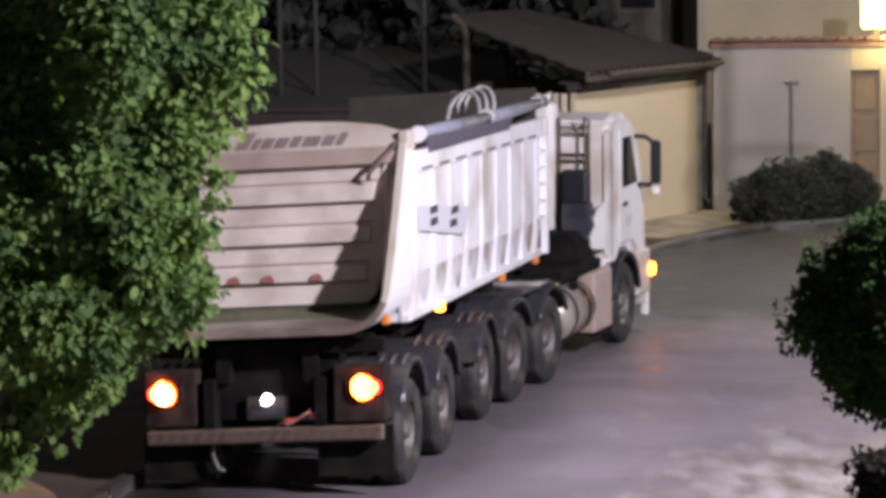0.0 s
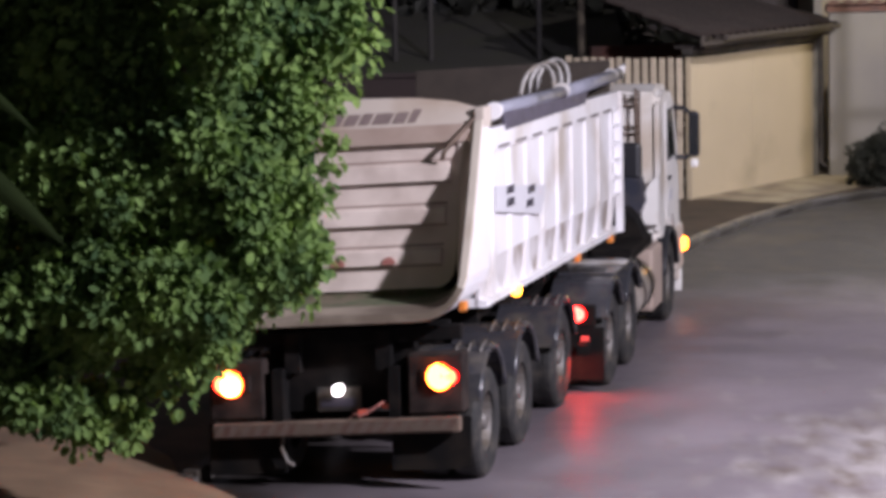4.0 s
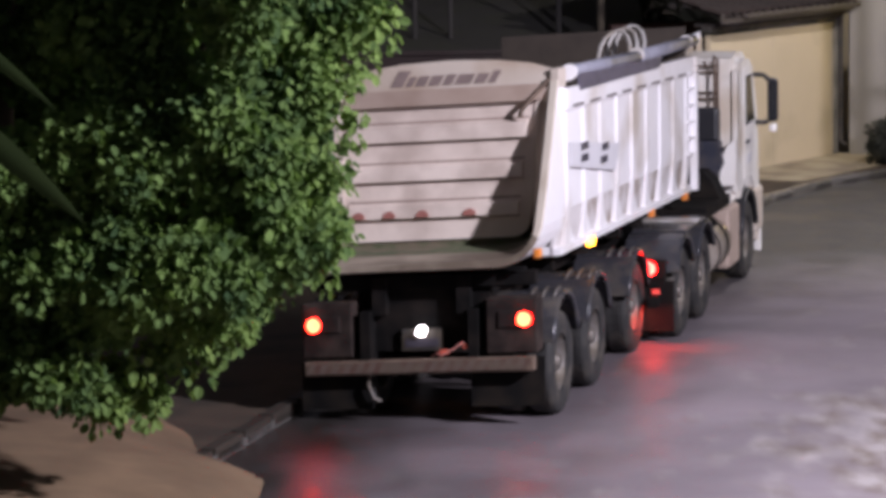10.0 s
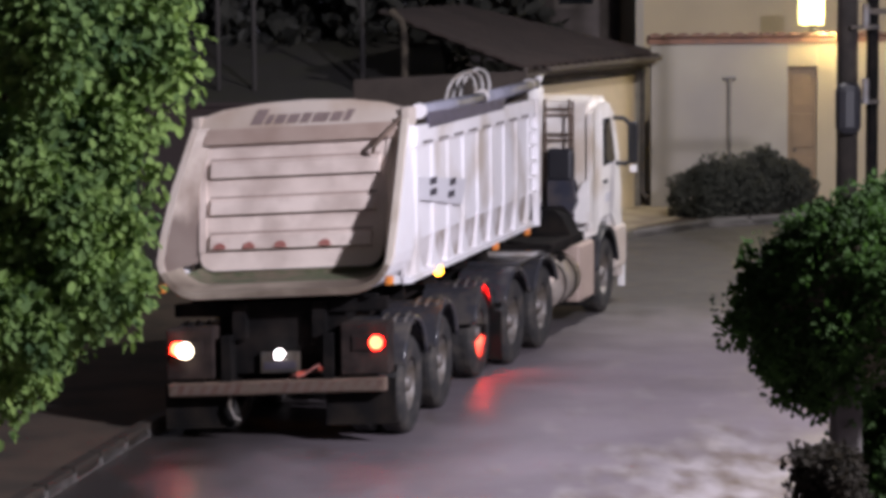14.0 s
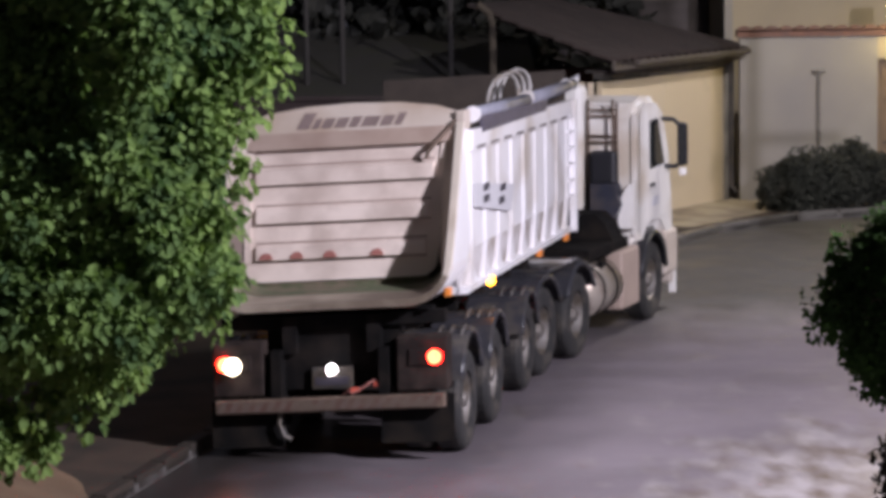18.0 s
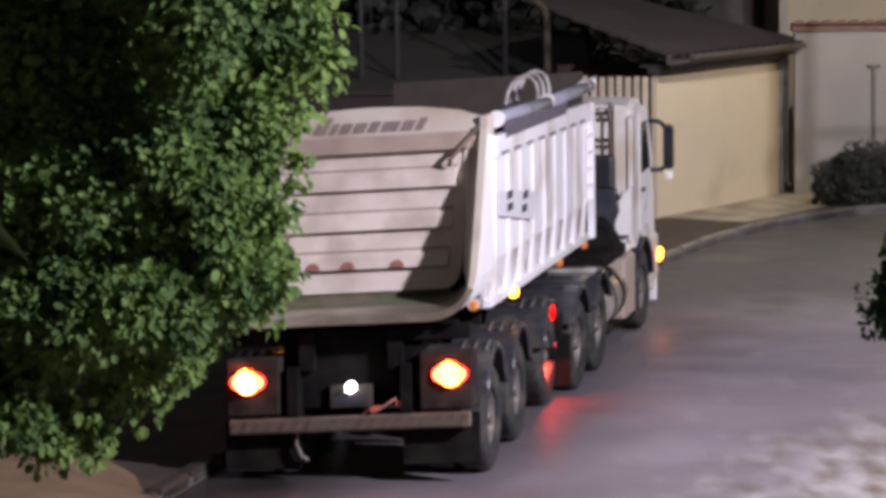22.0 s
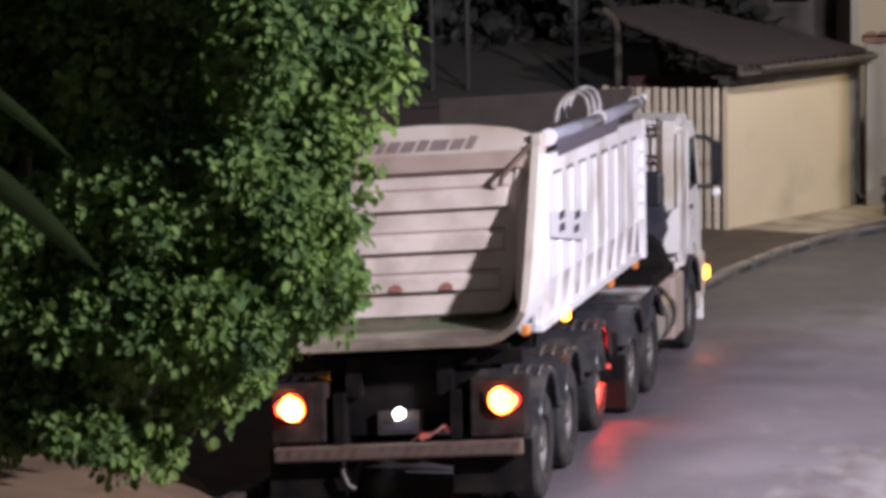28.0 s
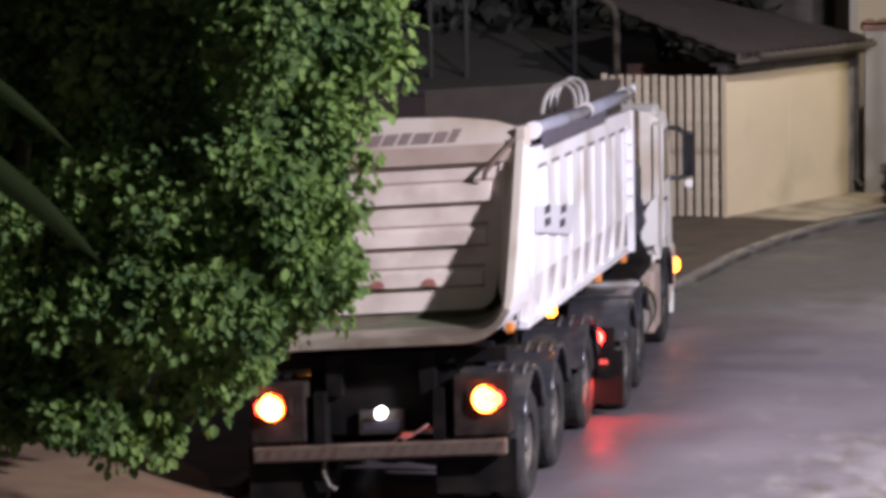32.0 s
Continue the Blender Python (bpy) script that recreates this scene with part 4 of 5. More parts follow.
        # sheet added to keep the emitter's red light off the tyre
        part("mud_flap", bx(B(), s * 0.7, s * 1.23, -0.597, -0.585, 0.14, 0.72), GRIME, tk, "black rubber mud flap")
        part("corner_guard", bx(B(), s * 1.1, s * 1.2, 5.86, 5.94, 0.2, 0.72, 0.02), CABPAINT, tk)
        if s > 0:
            hold = part("signal_holder", bx(B(), 1.08, 1.2, 5.82, 6.08, 0.68, 0.93, 0.03), RUSTY, tk)
            sig = part("turn_signal", bx(B(), 0.0, 0.1, -0.1, 0.1, -0.085, 0.085, 0.045), AMBER_CORNER, hold, "flashing amber corner signal")
            sig.matrix_basis = pose(1.19, 5.95, 0.8)
            CORNER.append(sig)
    part("intake_tower", bx(B(), 0.0, 0.54, 3.76, 4.1, 1.5, 3.14, 0.08), CABPAINT, tk, "white air intake tower behind the cab")
    part("sun_visor", prism(B(), ((5.34, 2.74), (5.7, 2.62), (5.7, 2.58), (5.34, 2.68)), "x", -1.1, 1.1), BLACK, tk)
    box("front_bumper", CREAM, tk, -1.18, 1.18, 5.75, 6.05, 0.35, 0.8, 0.04)
    part("windscreen", prism(B(), ((5.39, 2.7), (5.68, 2.12), (5.71, 2.12), (5.42, 2.72)), "x", -1.08, 1.08), GLASS, cab)
    # rack and air tank behind the cab
    rack = part("rack", tube(B(), [(0.57, 3.94, 1.3), (0.57, 3.94, 2.92), (0.96, 3.94, 2.92), (0.96, 3.94, 1.3)], 0.018), RUSTY, tk, "brown tubular ladder rack behind the cab")
    for z in (2.82, 2.74, 2.48, 2.4):
        part("rack_rung", cyl(B(), (0.57, 3.94, z), (0.96, 3.94, z), 0.016, seg=8), RUSTY, rack)
    part("exhaust_box", bx(B(), 0.64, 1.0, 3.74, 3.93, 1.86, 2.3, 0.05), BLACK, tk, "black air intake box behind the cab")
    part("washer_tank", prism(B(), ((0.66, 1.5), (0.98, 1.42), (1.06, 1.6), (1.0, 1.88), (0.66, 1.88)), "y", 3.72, 3.94), BLUETANK, tk, "dark blue tank under the air intake")
    part("cab_wing", prism(B(), ((1.0, 1.3), (1.2, 1.3), (1.2, 1.9), (1.1, 1.82), (1.0, 1.62)), "y", 3.84, 4.02), CABPAINT, tk)
    for x in (0.6, 0.93):
        part("ladder_rail", cyl(B(), (x, 3.86, 1.9), (x, 3.86, 2.96), 0.018, seg=8), RUSTY, tk, "brown ladder rail behind the cab")
    part("air_hoses", tube(tube(B(), [(0.1, 3.9, 1.6), (0.0, 3.2, 1.45), (0.1, 2.6, 1.3)], 0.03), [(0.25, 3.9, 1.5), (0.2, 3.3, 1.25), (0.2, 2.7, 1.25)], 0.03), BLACK, tk)
    box("deck_box", CHASSIS, tk, 0.1, 1.12, 2.2, 3.9, 1.06, 1.2, 0.02)
    part("rear_cover", prism(B(), ((0.2, 1.2), (1.1, 1.2), (1.0, 1.42), (0.88, 1.54), (0.26, 1.54)), "y", 3.25, 3.74), GRIME, tk, "black engine cover behind the cab")
    for y in (0.0, 1.36):
        part("axle", cyl(B(), (-1.0, y, 0.52), (1.0, y, 0.52), 0.09, seg=12), CHASSIS, tk)
    part("axle", cyl(B(), (-1.0, 4.75, 0.52), (1.0, 4.75, 0.52), 0.07, seg=12), CHASSIS, tk)
    wheels = [wheel(tk, s * 1.08, y, 0.52, s) for y in (0.0, 1.36) for s in (1, -1)] + [wheel(tk, s * 1.06, 4.75, 0.52, s, False) for s in (1, -1)]
    return tk, wheels


CORNER = []
tractor, tractor_wheels = build_tractor()


# ---- foliage ----
def leaf_cloud(centres, size, per, spread, droop=0.35, seed=1, flat=1.0, face=(0.3, -0.6, 0.8), loose=0.7):
    """Folded leaves round the given clump centres, as vertices and triangles; each centre is (x, y, z, radius)."""
    rng = np.random.default_rng(seed)
    c = np.repeat(np.array(centres, float), per, axis=0)
    n = len(c)
    d = rng.normal(size=(n, 3))
    d /= np.linalg.norm(d, axis=1)[:, None]
    r = c[:, 3] * rng.uniform(0.45, 1.0, n) ** 0.6
    base = c[:, :3] + d * r[:, None] * np.array((1, 1, flat))
    out = d + rng.normal(size=(n, 3)) * spread
    out[:, 2] -= droop
    out /= np.linalg.norm(out, axis=1)[:, None]
    side = np.cross(out, rng.normal(size=(n, 3)) * loose + np.array(face))
    side /= np.linalg.norm(side, axis=1)[:, None]
    up = np.cross(side, out)
    s = size * rng.uniform(0.65, 1.3, n)[:, None]

    def at(along, across, lift):
        return base + out * s * along + side * s * across + up * s * lift
    verts = np.stack([base, at(0.25, 0.32, 0.08), at(0.7, 0.34, 0.02), at(1.0, 0.0, -0.12), at(0.7, -0.34, 0.02), at(0.25, -0.32, 0.08)], 1).reshape(-1, 3)
    k = np.arange(n)[:, None] * 6
    faces = np.concatenate([k + np.array(q) for q in ((0, 1, 2), (0, 2, 3), (0, 3, 4), (0, 4, 5))], 1).reshape(-1, 3)
    return verts, faces


def leaf_part(name, cloud, material, parent, label=""):
    me = bpy.data.meshes.new(name)
    me.from_pydata(cloud[0].tolist(), [], cloud[1].tolist())
    me.materials.append(material)
    ob = new(name, me)
    ob.parent = parent
    return tagged(ob, label)


def limb(bm, a, b, r0, r1, bend=0.15, seed=0, steps=5):
    a, b = Vector(a), Vector(b)
    pts = []
    for k in range(steps + 1):
        f = k / steps
        w = Vector((noise.noise((f * 3, seed, 0)), noise.noise((f * 3, seed, 5)), 0)) * bend * math.sin(math.pi * f)
        pts.append((a.lerp(b, f) + w, r0 + (r1 - r0) * f))
    rings, side = [], None
    for i, (p, r) in enumerate(pts):
        d = (pts[min(i + 1, steps)][0] - pts[max(i - 1, 0)][0]).normalized()
        side = (side - d * side.dot(d)).normalized() if side is not None else d.orthogonal().normalized()
        up = d.cross(side)
        rings.append([bm.verts.new(p + (side * math.cos(0.2 * math.pi * k) + up * math.sin(0.2 * math.pi * k)) * r) for k in range(10)])
    faces = [bm.faces.new(rings[0][::-1]), bm.faces.new(rings[-1])]
    for p, q in zip(rings, rings[1:]):
        faces += [bm.faces.new((p[k], p[(k + 1) % 10], q[(k + 1) % 10], q[k])) for k in range(10)]
    bmesh.ops.recalc_face_normals(bm, faces=faces)
    return bm


def crown_edge(z):
    """How far the roadside tree reaches towards the road at a height."""
    # above 5.2 m the crown is unseen and added to shade the leaves below
    return float(np.interp(z, (0.7, 1.0, 1.4, 2.0, 2.5, 3.0, 3.7, 4.5, 5.2, 6.2, 7.2, 8.4), (-3.1, -2.75, -2.4, -1.66, -1.1, -1.25, -0.9, -0.74, -0.76, -0.82, -1.3, -2.6)))


def roadside_tree():
    tree = tagged(new("roadside_tree"), "large leafy green tree overhanging the road from a sandy bank", "tree")
    bm = limb(B(), (-4.6, 24.6, 0.3), (-4.2, 24.5, 2.6), 0.2, 0.15, 0.2, 1)
    part("trunk", bm, BARK, tree, "rough brown trunk", True)
    rng = random.Random(4)
    for k, end in enumerate(((-1.7, 24.2, 4.6), (-1.9, 24.0, 3.3), (-2.4, 23.8, 2.1), (-3.2, 24.2, 7.2), (-5.4, 24.0, 4.6), (-5.6, 24.4, 2.8))):
        part("limb", limb(B(), (-4.2, 24.5, 1.9 + 0.12 * k), end, 0.08, 0.02, 0.3, k + 2), BARK, tree, smooth=True)
    # boughs: bunches of leaf clumps with dark hollows between them, bulging towards the lamp near the road side
    centres = []
    for _ in range(560):
        z = rng.uniform(1.15, 8.2)
        edge = crown_edge(z)
        inward = (rng.random() ** 1.3) * 4.7
        x = edge - 0.3 - inward
        if noise.noise((x * 1.9, 1.5, z * 1.9)) > 0.12:
            continue
        y = 24.3 - float(np.interp(inward, (0, 0.4, 0.9, 1.6, 2.5, 3.5, 5), (0.3, 0.85, 1.15, 1.0, 0.65, 0.4, 0.25))) - 0.6 * noise.noise((x * 1.4 + 4, 7.0, z * 1.4))
        y += 0.32 * max(0, inward - 0.8) * min(1, max(0, (z - 2.4) / 1.2))
        low = 1.2 + 0.25 * noise.noise((x * 1.5, 3, 0))
        size = rng.uniform(0.18, 0.4)
        for _ in range(int(14 * size / 0.3)):
            v = Vector((rng.gauss(0, 1), rng.gauss(0, 1), rng.gauss(0, 1))).normalized() * size * rng.uniform(0.5, 1.0)
            px, py, pz = x + v.x, y + v.y, z + v.z * 0.8
            if pz < low or px > crown_edge(pz) - 0.12:
                continue
            centres.append((px * py / 24.2, py, 5.63 + (pz - 5.63) * py / 24.2, rng.uniform(0.1, 0.2)))
    leaf_part("crown", leaf_cloud(centres, 0.088, 36, 0.6, 0.5, 2, 1.0, (0.55, -0.6, 0.7), 0.8), LEAF, tree, "dense crown of broad green leaves")
    # fringe sprays that break up the outline
    centres = []
    for _ in range(170):
        z = rng.uniform(1.1, 6.0)
        centres.append((crown_edge(z) - 0.12 + rng.uniform(-0.5, 0.16), 23.85 + rng.uniform(-0.5, 0.4), z, rng.uniform(0.07, 0.2)))
    leaf_part("outer_sprays", leaf_cloud(centres, 0.09, 22, 0.4, 0.8, 3, 1.0, (0.75, -0.35, 0.8), 0.45), LEAF_LIT, tree, "leaves along the edge of the crown, painted paler as lamplit")
    centres = []
    for _ in range(680):
        z = rng.uniform(1.5, 6.4)
        centres.append((crown_edge(z) - 0.75 - rng.random() * 4.2, 25.9 + rng.uniform(-0.2, 0.4), z, rng.uniform(0.3, 0.45)))
    leaf_part("inner_foliage", leaf_cloud(centres, 0.17, 26, 0.6, 0.5, 4), LEAF, tree)
    # broad strap leaves of a plant that grows through the crown
    for k, (a, b, wide) in enumerate((((-4.5, 22.0, 4.2), (-3.0, 22.4, 3.0), 0.1), ((-4.5, 22.2, 4.75), (-3.2, 22.5, 3.85), 0.06))):
        a, b, bm, rows = Vector(a), Vector(b), B(), []
        along = (b - a).normalized()
        across = along.cross(Vector((0, -1, 0.25))).normalized()
        lift = along.cross(across)
        for j in range(13):
            f = j / 12
            p, w = a.lerp(b, f) + Vector((0, 0, -0.28 * f * f + 0.14 * f)), wide * (0.5 + 1.6 * f) * (1 - f ** 2.2)
            rows.append([bm.verts.new(p + across * w * q + lift * w * 0.35 * abs(q)) for q in (-1, -0.5, 0, 0.5, 1)])
        for r, q in zip(rows, rows[1:]):
            for i in range(4):
                bm.faces.new((r[i], r[i + 1], q[i + 1], q[i]))
        bmesh.ops.remove_doubles(bm, verts=bm.verts, dist=0.002)
        part("strap_leaf", bm, LEAF_PALM, tree, "long yellow-green drooping leaf", True)
    return tree


roadside_tree()


def topiary():
    bush = tagged(new("clipped_tree"), "small round clipped tree with dark dense foliage", "tree")
    part("trunk", limb(B(), (3.85, 20.0, 0.0), (3.85, 20.0, 2.4), 0.06, 0.045, 0.06, 7), BARK, bush, smooth=True)
    rng = random.Random(8)
    centres = []
    for _ in range(520):
        v = Vector((rng.gauss(0, 1), rng.gauss(0, 1), rng.gauss(0, 1))).normalized()
        wob = 1 + 0.14 * noise.noise(v * 2.6) - 0.2 * math.exp(-((math.degrees(math.atan2(v.z, v.x)) - 132) / 34) ** 2)
        q = Vector((3.82, 20.0, 2.86)) + Vector((v.x * 0.85, v.y * 0.81, v.z * 0.78 + (0.1 if v.z < 0 and v.x > 0 else 0))) * wob * (0.75 + 0.2 * rng.random())
        centres.append((*q, rng.uniform(0.085, 0.15)))
    leaf_part("crown", leaf_cloud(centres, 0.045, 56, 0.6, 0.1, 5), LEAF_TOPIARY, bush, "dense clipped crown of small leaves")
    for lobe, r, count in (((4.17, 20.25, 2.28), 0.42, 130), ((4.29, 20.25, 3.36), 0.38, 110), ((4.17, 20.2, 1.65), 0.5, 170)):
        centres = []
        for _ in range(count):
            v = Vector((rng.gauss(0, 1), rng.gauss(0, 1), rng.gauss(0, 1))).normalized() * r * rng.uniform(0.3, 0.95)
            centres.append((lobe[0] + v.x, lobe[1] + v.y, lobe[2] + v.z, rng.uniform(0.085, 0.15)))
        leaf_part("side_growth", leaf_cloud(centres, 0.05, 44, 0.6, 0.1, count), LEAF_TOPIARY, bush)
    core = B()
    bmesh.ops.create_icosphere(core, subdivisions=3, radius=0.6, matrix=Matrix.Translation((3.85, 20.0, 2.86)))
    part("inner_core", core, BARK, bush)
    low = tagged(new("low_shrub"), "dark withered low shrub beside a concrete post", "shrub")
    centres = [(3.46 + rng.gauss(0, 0.085), 18.8 + rng.gauss(0, 0.1), max(0.3, min(2.0, rng.gauss(1.6, 0.26))), 0.1) for _ in range(150)]
    part("stem", limb(B(), (3.46, 18.8, 0), (3.46, 18.8, 1.6), 0.025, 0.012, 0.03, 3), BARK, low)
    leaf_part("leaves", leaf_cloud(centres, 0.05, 44, 0.6, 0.1, 6), LEAF_BROWN, low)
    post = part("concrete_post", bx(B(), 3.62, 3.82, 19.55, 19.72, 0, 2.62, 0.03), POSTGREY)
    tagged(post, "weathered dark grey concrete post by the clipped tree", "post")


topiary()


def far_shrubs():
    rng = random.Random(12)
    for name, label, lumps in (("shrub", "dark rounded shrub in front of the white wall", ((7.1, 51.6, 0.45, 0.55), (7.6, 51.5, 0.6, 0.6), (8.0, 51.6, 0.5, 0.55))),
                               ("shrub", "taller dark shrub in front of the white wall", ((8.45, 51.9, 0.75, 0.6), (8.8, 52.0, 0.5, 0.5)))):
        sh = tagged(new(name), label, "shrub", "shrubs by the wall")
        for x, y, z, r in lumps:
            part("stem", limb(B(), (x, y, 0.1), (x, y, z), 0.03, 0.015, 0.05, 2), BARK, sh)
        centres = []
        for x, y, z, r in lumps:
            for _ in range(70):
                v = Vector((rng.gauss(0, 1), rng.gauss(0, 1), rng.gauss(0, 1))).normalized() * r * rng.uniform(0.5, 0.95)
                centres.append((x + v.x, y + v.y * 0.7, max(0.15, z + v.z), 0.13))
        leaf_part("leaves", leaf_cloud(centres, 0.05, 90, 0.7, 0.1, 14), LEAF_DARK, sh)


far_shrubs()


def far_wood():
    rng = random.Random(21)
    centres = []
    for _ in range(1500):
        x = rng.uniform(-22, 5.5)
        centres.append((x, 59 + rng.uniform(-1.5, 2.5), rng.uniform(0.2, 9.5), rng.uniform(0.35, 0.8)))
    v, f = leaf_cloud(centres, 0.4, 20, 0.7, 0.3, 22)
    me = bpy.data.meshes.new("far_wood")
    me.from_pydata(v.tolist(), [], f.tolist())
    me.materials.append(LEAF_FAR)
    tagged(new("far_wood", me), "dark night-time wood behind the houses", "trees", kind="stuff")


far_wood()

# ---- the plot with the cream gate ----
GATE_TURN = 55.2


def at_gate(ob, x=0.0, y=0.0, z=0.0):
    ob.matrix_basis = pose(3.8, 49.9, 0, 0, 0, GATE_TURN) @ pose(x, y, z)
    return ob


def garage_gate():
    gate = at_gate(tagged(new("garage_gate"), "plain cream steel garage gate, closed", "gate"))
    box("gate_leaf", GATE_PAINT, gate, 0.06, 2.16, 0.0, 0.05, 0.07, 2.38, 0.006)
    box("gate_leaf", GATE_PAINT, gate, 2.17, 4.34, 0.0, 0.05, 0.07, 2.38, 0.006)
    box("gate_frame", GATE_PAINT, gate, 0.0, 0.06, -0.02, 0.08, 0.0, 2.46)
    box("gate_frame", CONCRETE, gate, 4.34, 4.46, -0.03, 0.12, 0.0, 2.5)
    box("top_rail", GATE_PAINT, gate, 0.06, 4.34, -0.01, 0.07, 2.38, 2.44)
    pipe = at_gate(tagged(part("downpipe", tube(B(), [(4.58, -0.02, 2.7), (4.58, -0.02, 0.3), (4.6, -0.12, 0.2)], 0.05), DARKSTEEL), "dark downpipe beside the gate", "pipe"))
    ramp = at_gate(structure(part("ramp", prism(B(), ((-0.02, 0.0), (-1.6, 0.0), (-1.6, 0.074), (-0.02, 0.085)), "x", 0.2, 4.5), RAMP), "smooth cement ramp up to the gate", "ramp"))


garage_gate()


def carport():
    roof = at_gate(tagged(new("carport_roof"), "low tiled roof over the gate with a grey gutter board", "roof"))
    box("fascia_board", FASCIA, roof, -0.15, 4.6, -0.35, -0.3, 2.66, 2.82)
    box("gutter", FASCIA, roof, 0.5, 4.6, -0.46, -0.35, 2.72, 2.8, 0.02)
    box("soffit", ROOFTILE, roof, 0.0, 4.6, -0.3, 0.3, 2.6, 2.64)
    box("beam", DARKSTEEL, roof, -0.05, 4.5, -0.05, 0.12, 2.5, 2.6)
    bm = B()
    low, high = [], []
    for x, y in ((-0.1, -0.35), (4.6, -0.35), (4.6, 3.6), (1.97, 3.6)):
        z = 2.78 + (y + 0.35) * 0.1927
        low.append(bm.verts.new((x, y, z - 0.06)))
        high.append(bm.verts.new((x, y, z)))
    bm.faces.new(high)
    bm.faces.new(low[::-1])
    for i in range(4):
        bm.faces.new((low[i], low[(i + 1) % 4], high[(i + 1) % 4], high[i]))
    part("deck", bm, ROOFTILE, roof)
    me, slope = None, math.degrees(math.atan2(1.32, 6.85))
    for j in range(8):
        for i in range(20):
            y = -0.4 + 0.52 * j
            if -0.5 + 0.265 * i < 0.13 + 0.52 * y:
                continue
            if me is None:
                bm = B()
                prism(bm, [(0.13 * math.cos(a), 0.07 * math.sin(a)) for a in [math.pi * k / 6 for k in range(7)]] + [(0.11 * math.cos(a), 0.055 * math.sin(a)) for a in [math.pi * k / 6 for k in range(6, -1, -1)]], "y", 0, 0.56)
                ob = part("roof_tile", bm, ROOFTILE, roof)
                me = ob.data
            else:
                ob = new("roof_tile", me)
                ob.parent = roof
            ob.matrix_basis = pose(-0.5 + 0.265 * i + random.uniform(-0.015, 0.015), y, 2.79 + (y + 0.35) * 0.1927, slope + 2, 0, random.uniform(-1.5, 1.5))


carport()


def slat_fence():
    fence = tagged(new("slat_fence"), "faded upright slat fence beside the gate", "fence")
    a, b = Vector((3.7, 49.85)), Vector((1.75, 50.75))
    d, length = (b - a).normalized(), (b - a).length
    fence.matrix_basis = pose(a.x, a.y, 0.03, 0, 0, math.degrees(math.atan2(d.y, d.x)))
    bm = bx(B(), 0, 0.1, -0.015, 0.015, 0.06, 2.42, 0.006)
    first = part("slat", bm, FENCE_PAINT, fence)
    for k in range(14):
        ob = first if k == 0 else new("slat", first.data)
        ob.parent = fence
        ob.matrix_basis = pose(0.03 + k * length / 14, 0, random.uniform(-0.02, 0.02))
    for z in (0.35, 2.05):
        box("rail", DARKSTEEL, fence, 0, length, -0.055, -0.016, z, z + 0.06)
    low = part("red_wall", bx(B(), 0, 1.7, -0.1, 0.1, 0, 2.35, 0.01), BRICKDARK)
    low.matrix_basis = pose(2.3, 53.6, 0.1, 0, 0, 15)
    tagged(low, "faded red painted wall end behind the fence", "wall")


slat_fence()


def post_fence():
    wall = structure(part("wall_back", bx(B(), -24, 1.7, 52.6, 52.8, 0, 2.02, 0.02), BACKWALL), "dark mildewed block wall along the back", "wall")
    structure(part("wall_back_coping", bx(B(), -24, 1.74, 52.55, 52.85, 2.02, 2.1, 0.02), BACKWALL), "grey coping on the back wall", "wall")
    bank = structure(part("bank_back", prism(B(), ((53.0, 0), (53.0, 1.9), (58, 2.9), (58, 0)), "x", -24, 3.0), BANKSOIL), "dark bank behind the wall", "bank")
    fence = tagged(new("wire_fence"), "concrete posts with bent tops along the back wall", "fence")
    for x, y, r in ((2.12, 52.9, 0.085), (-3.0, 53.0, 0.075), (-7.0, 53.0, 0.075)):
        part("post", tube(B(), [(x, y, 0), (x, y, 3.3), (x - 0.06, y - 0.02, 3.5), (x - 0.26, y - 0.05, 3.68)], r * 0.78, 8), BENTPOST, fence, "concrete post with a bent top")
    for x in (1.42, -0.55, -1.2):
        part("thin_post", cyl(B(), (x, 54.5, 1.5), (x, 54.5, 7.0), 0.05, seg=10), METALPOST, fence, "thin dark metal post")


post_fence()


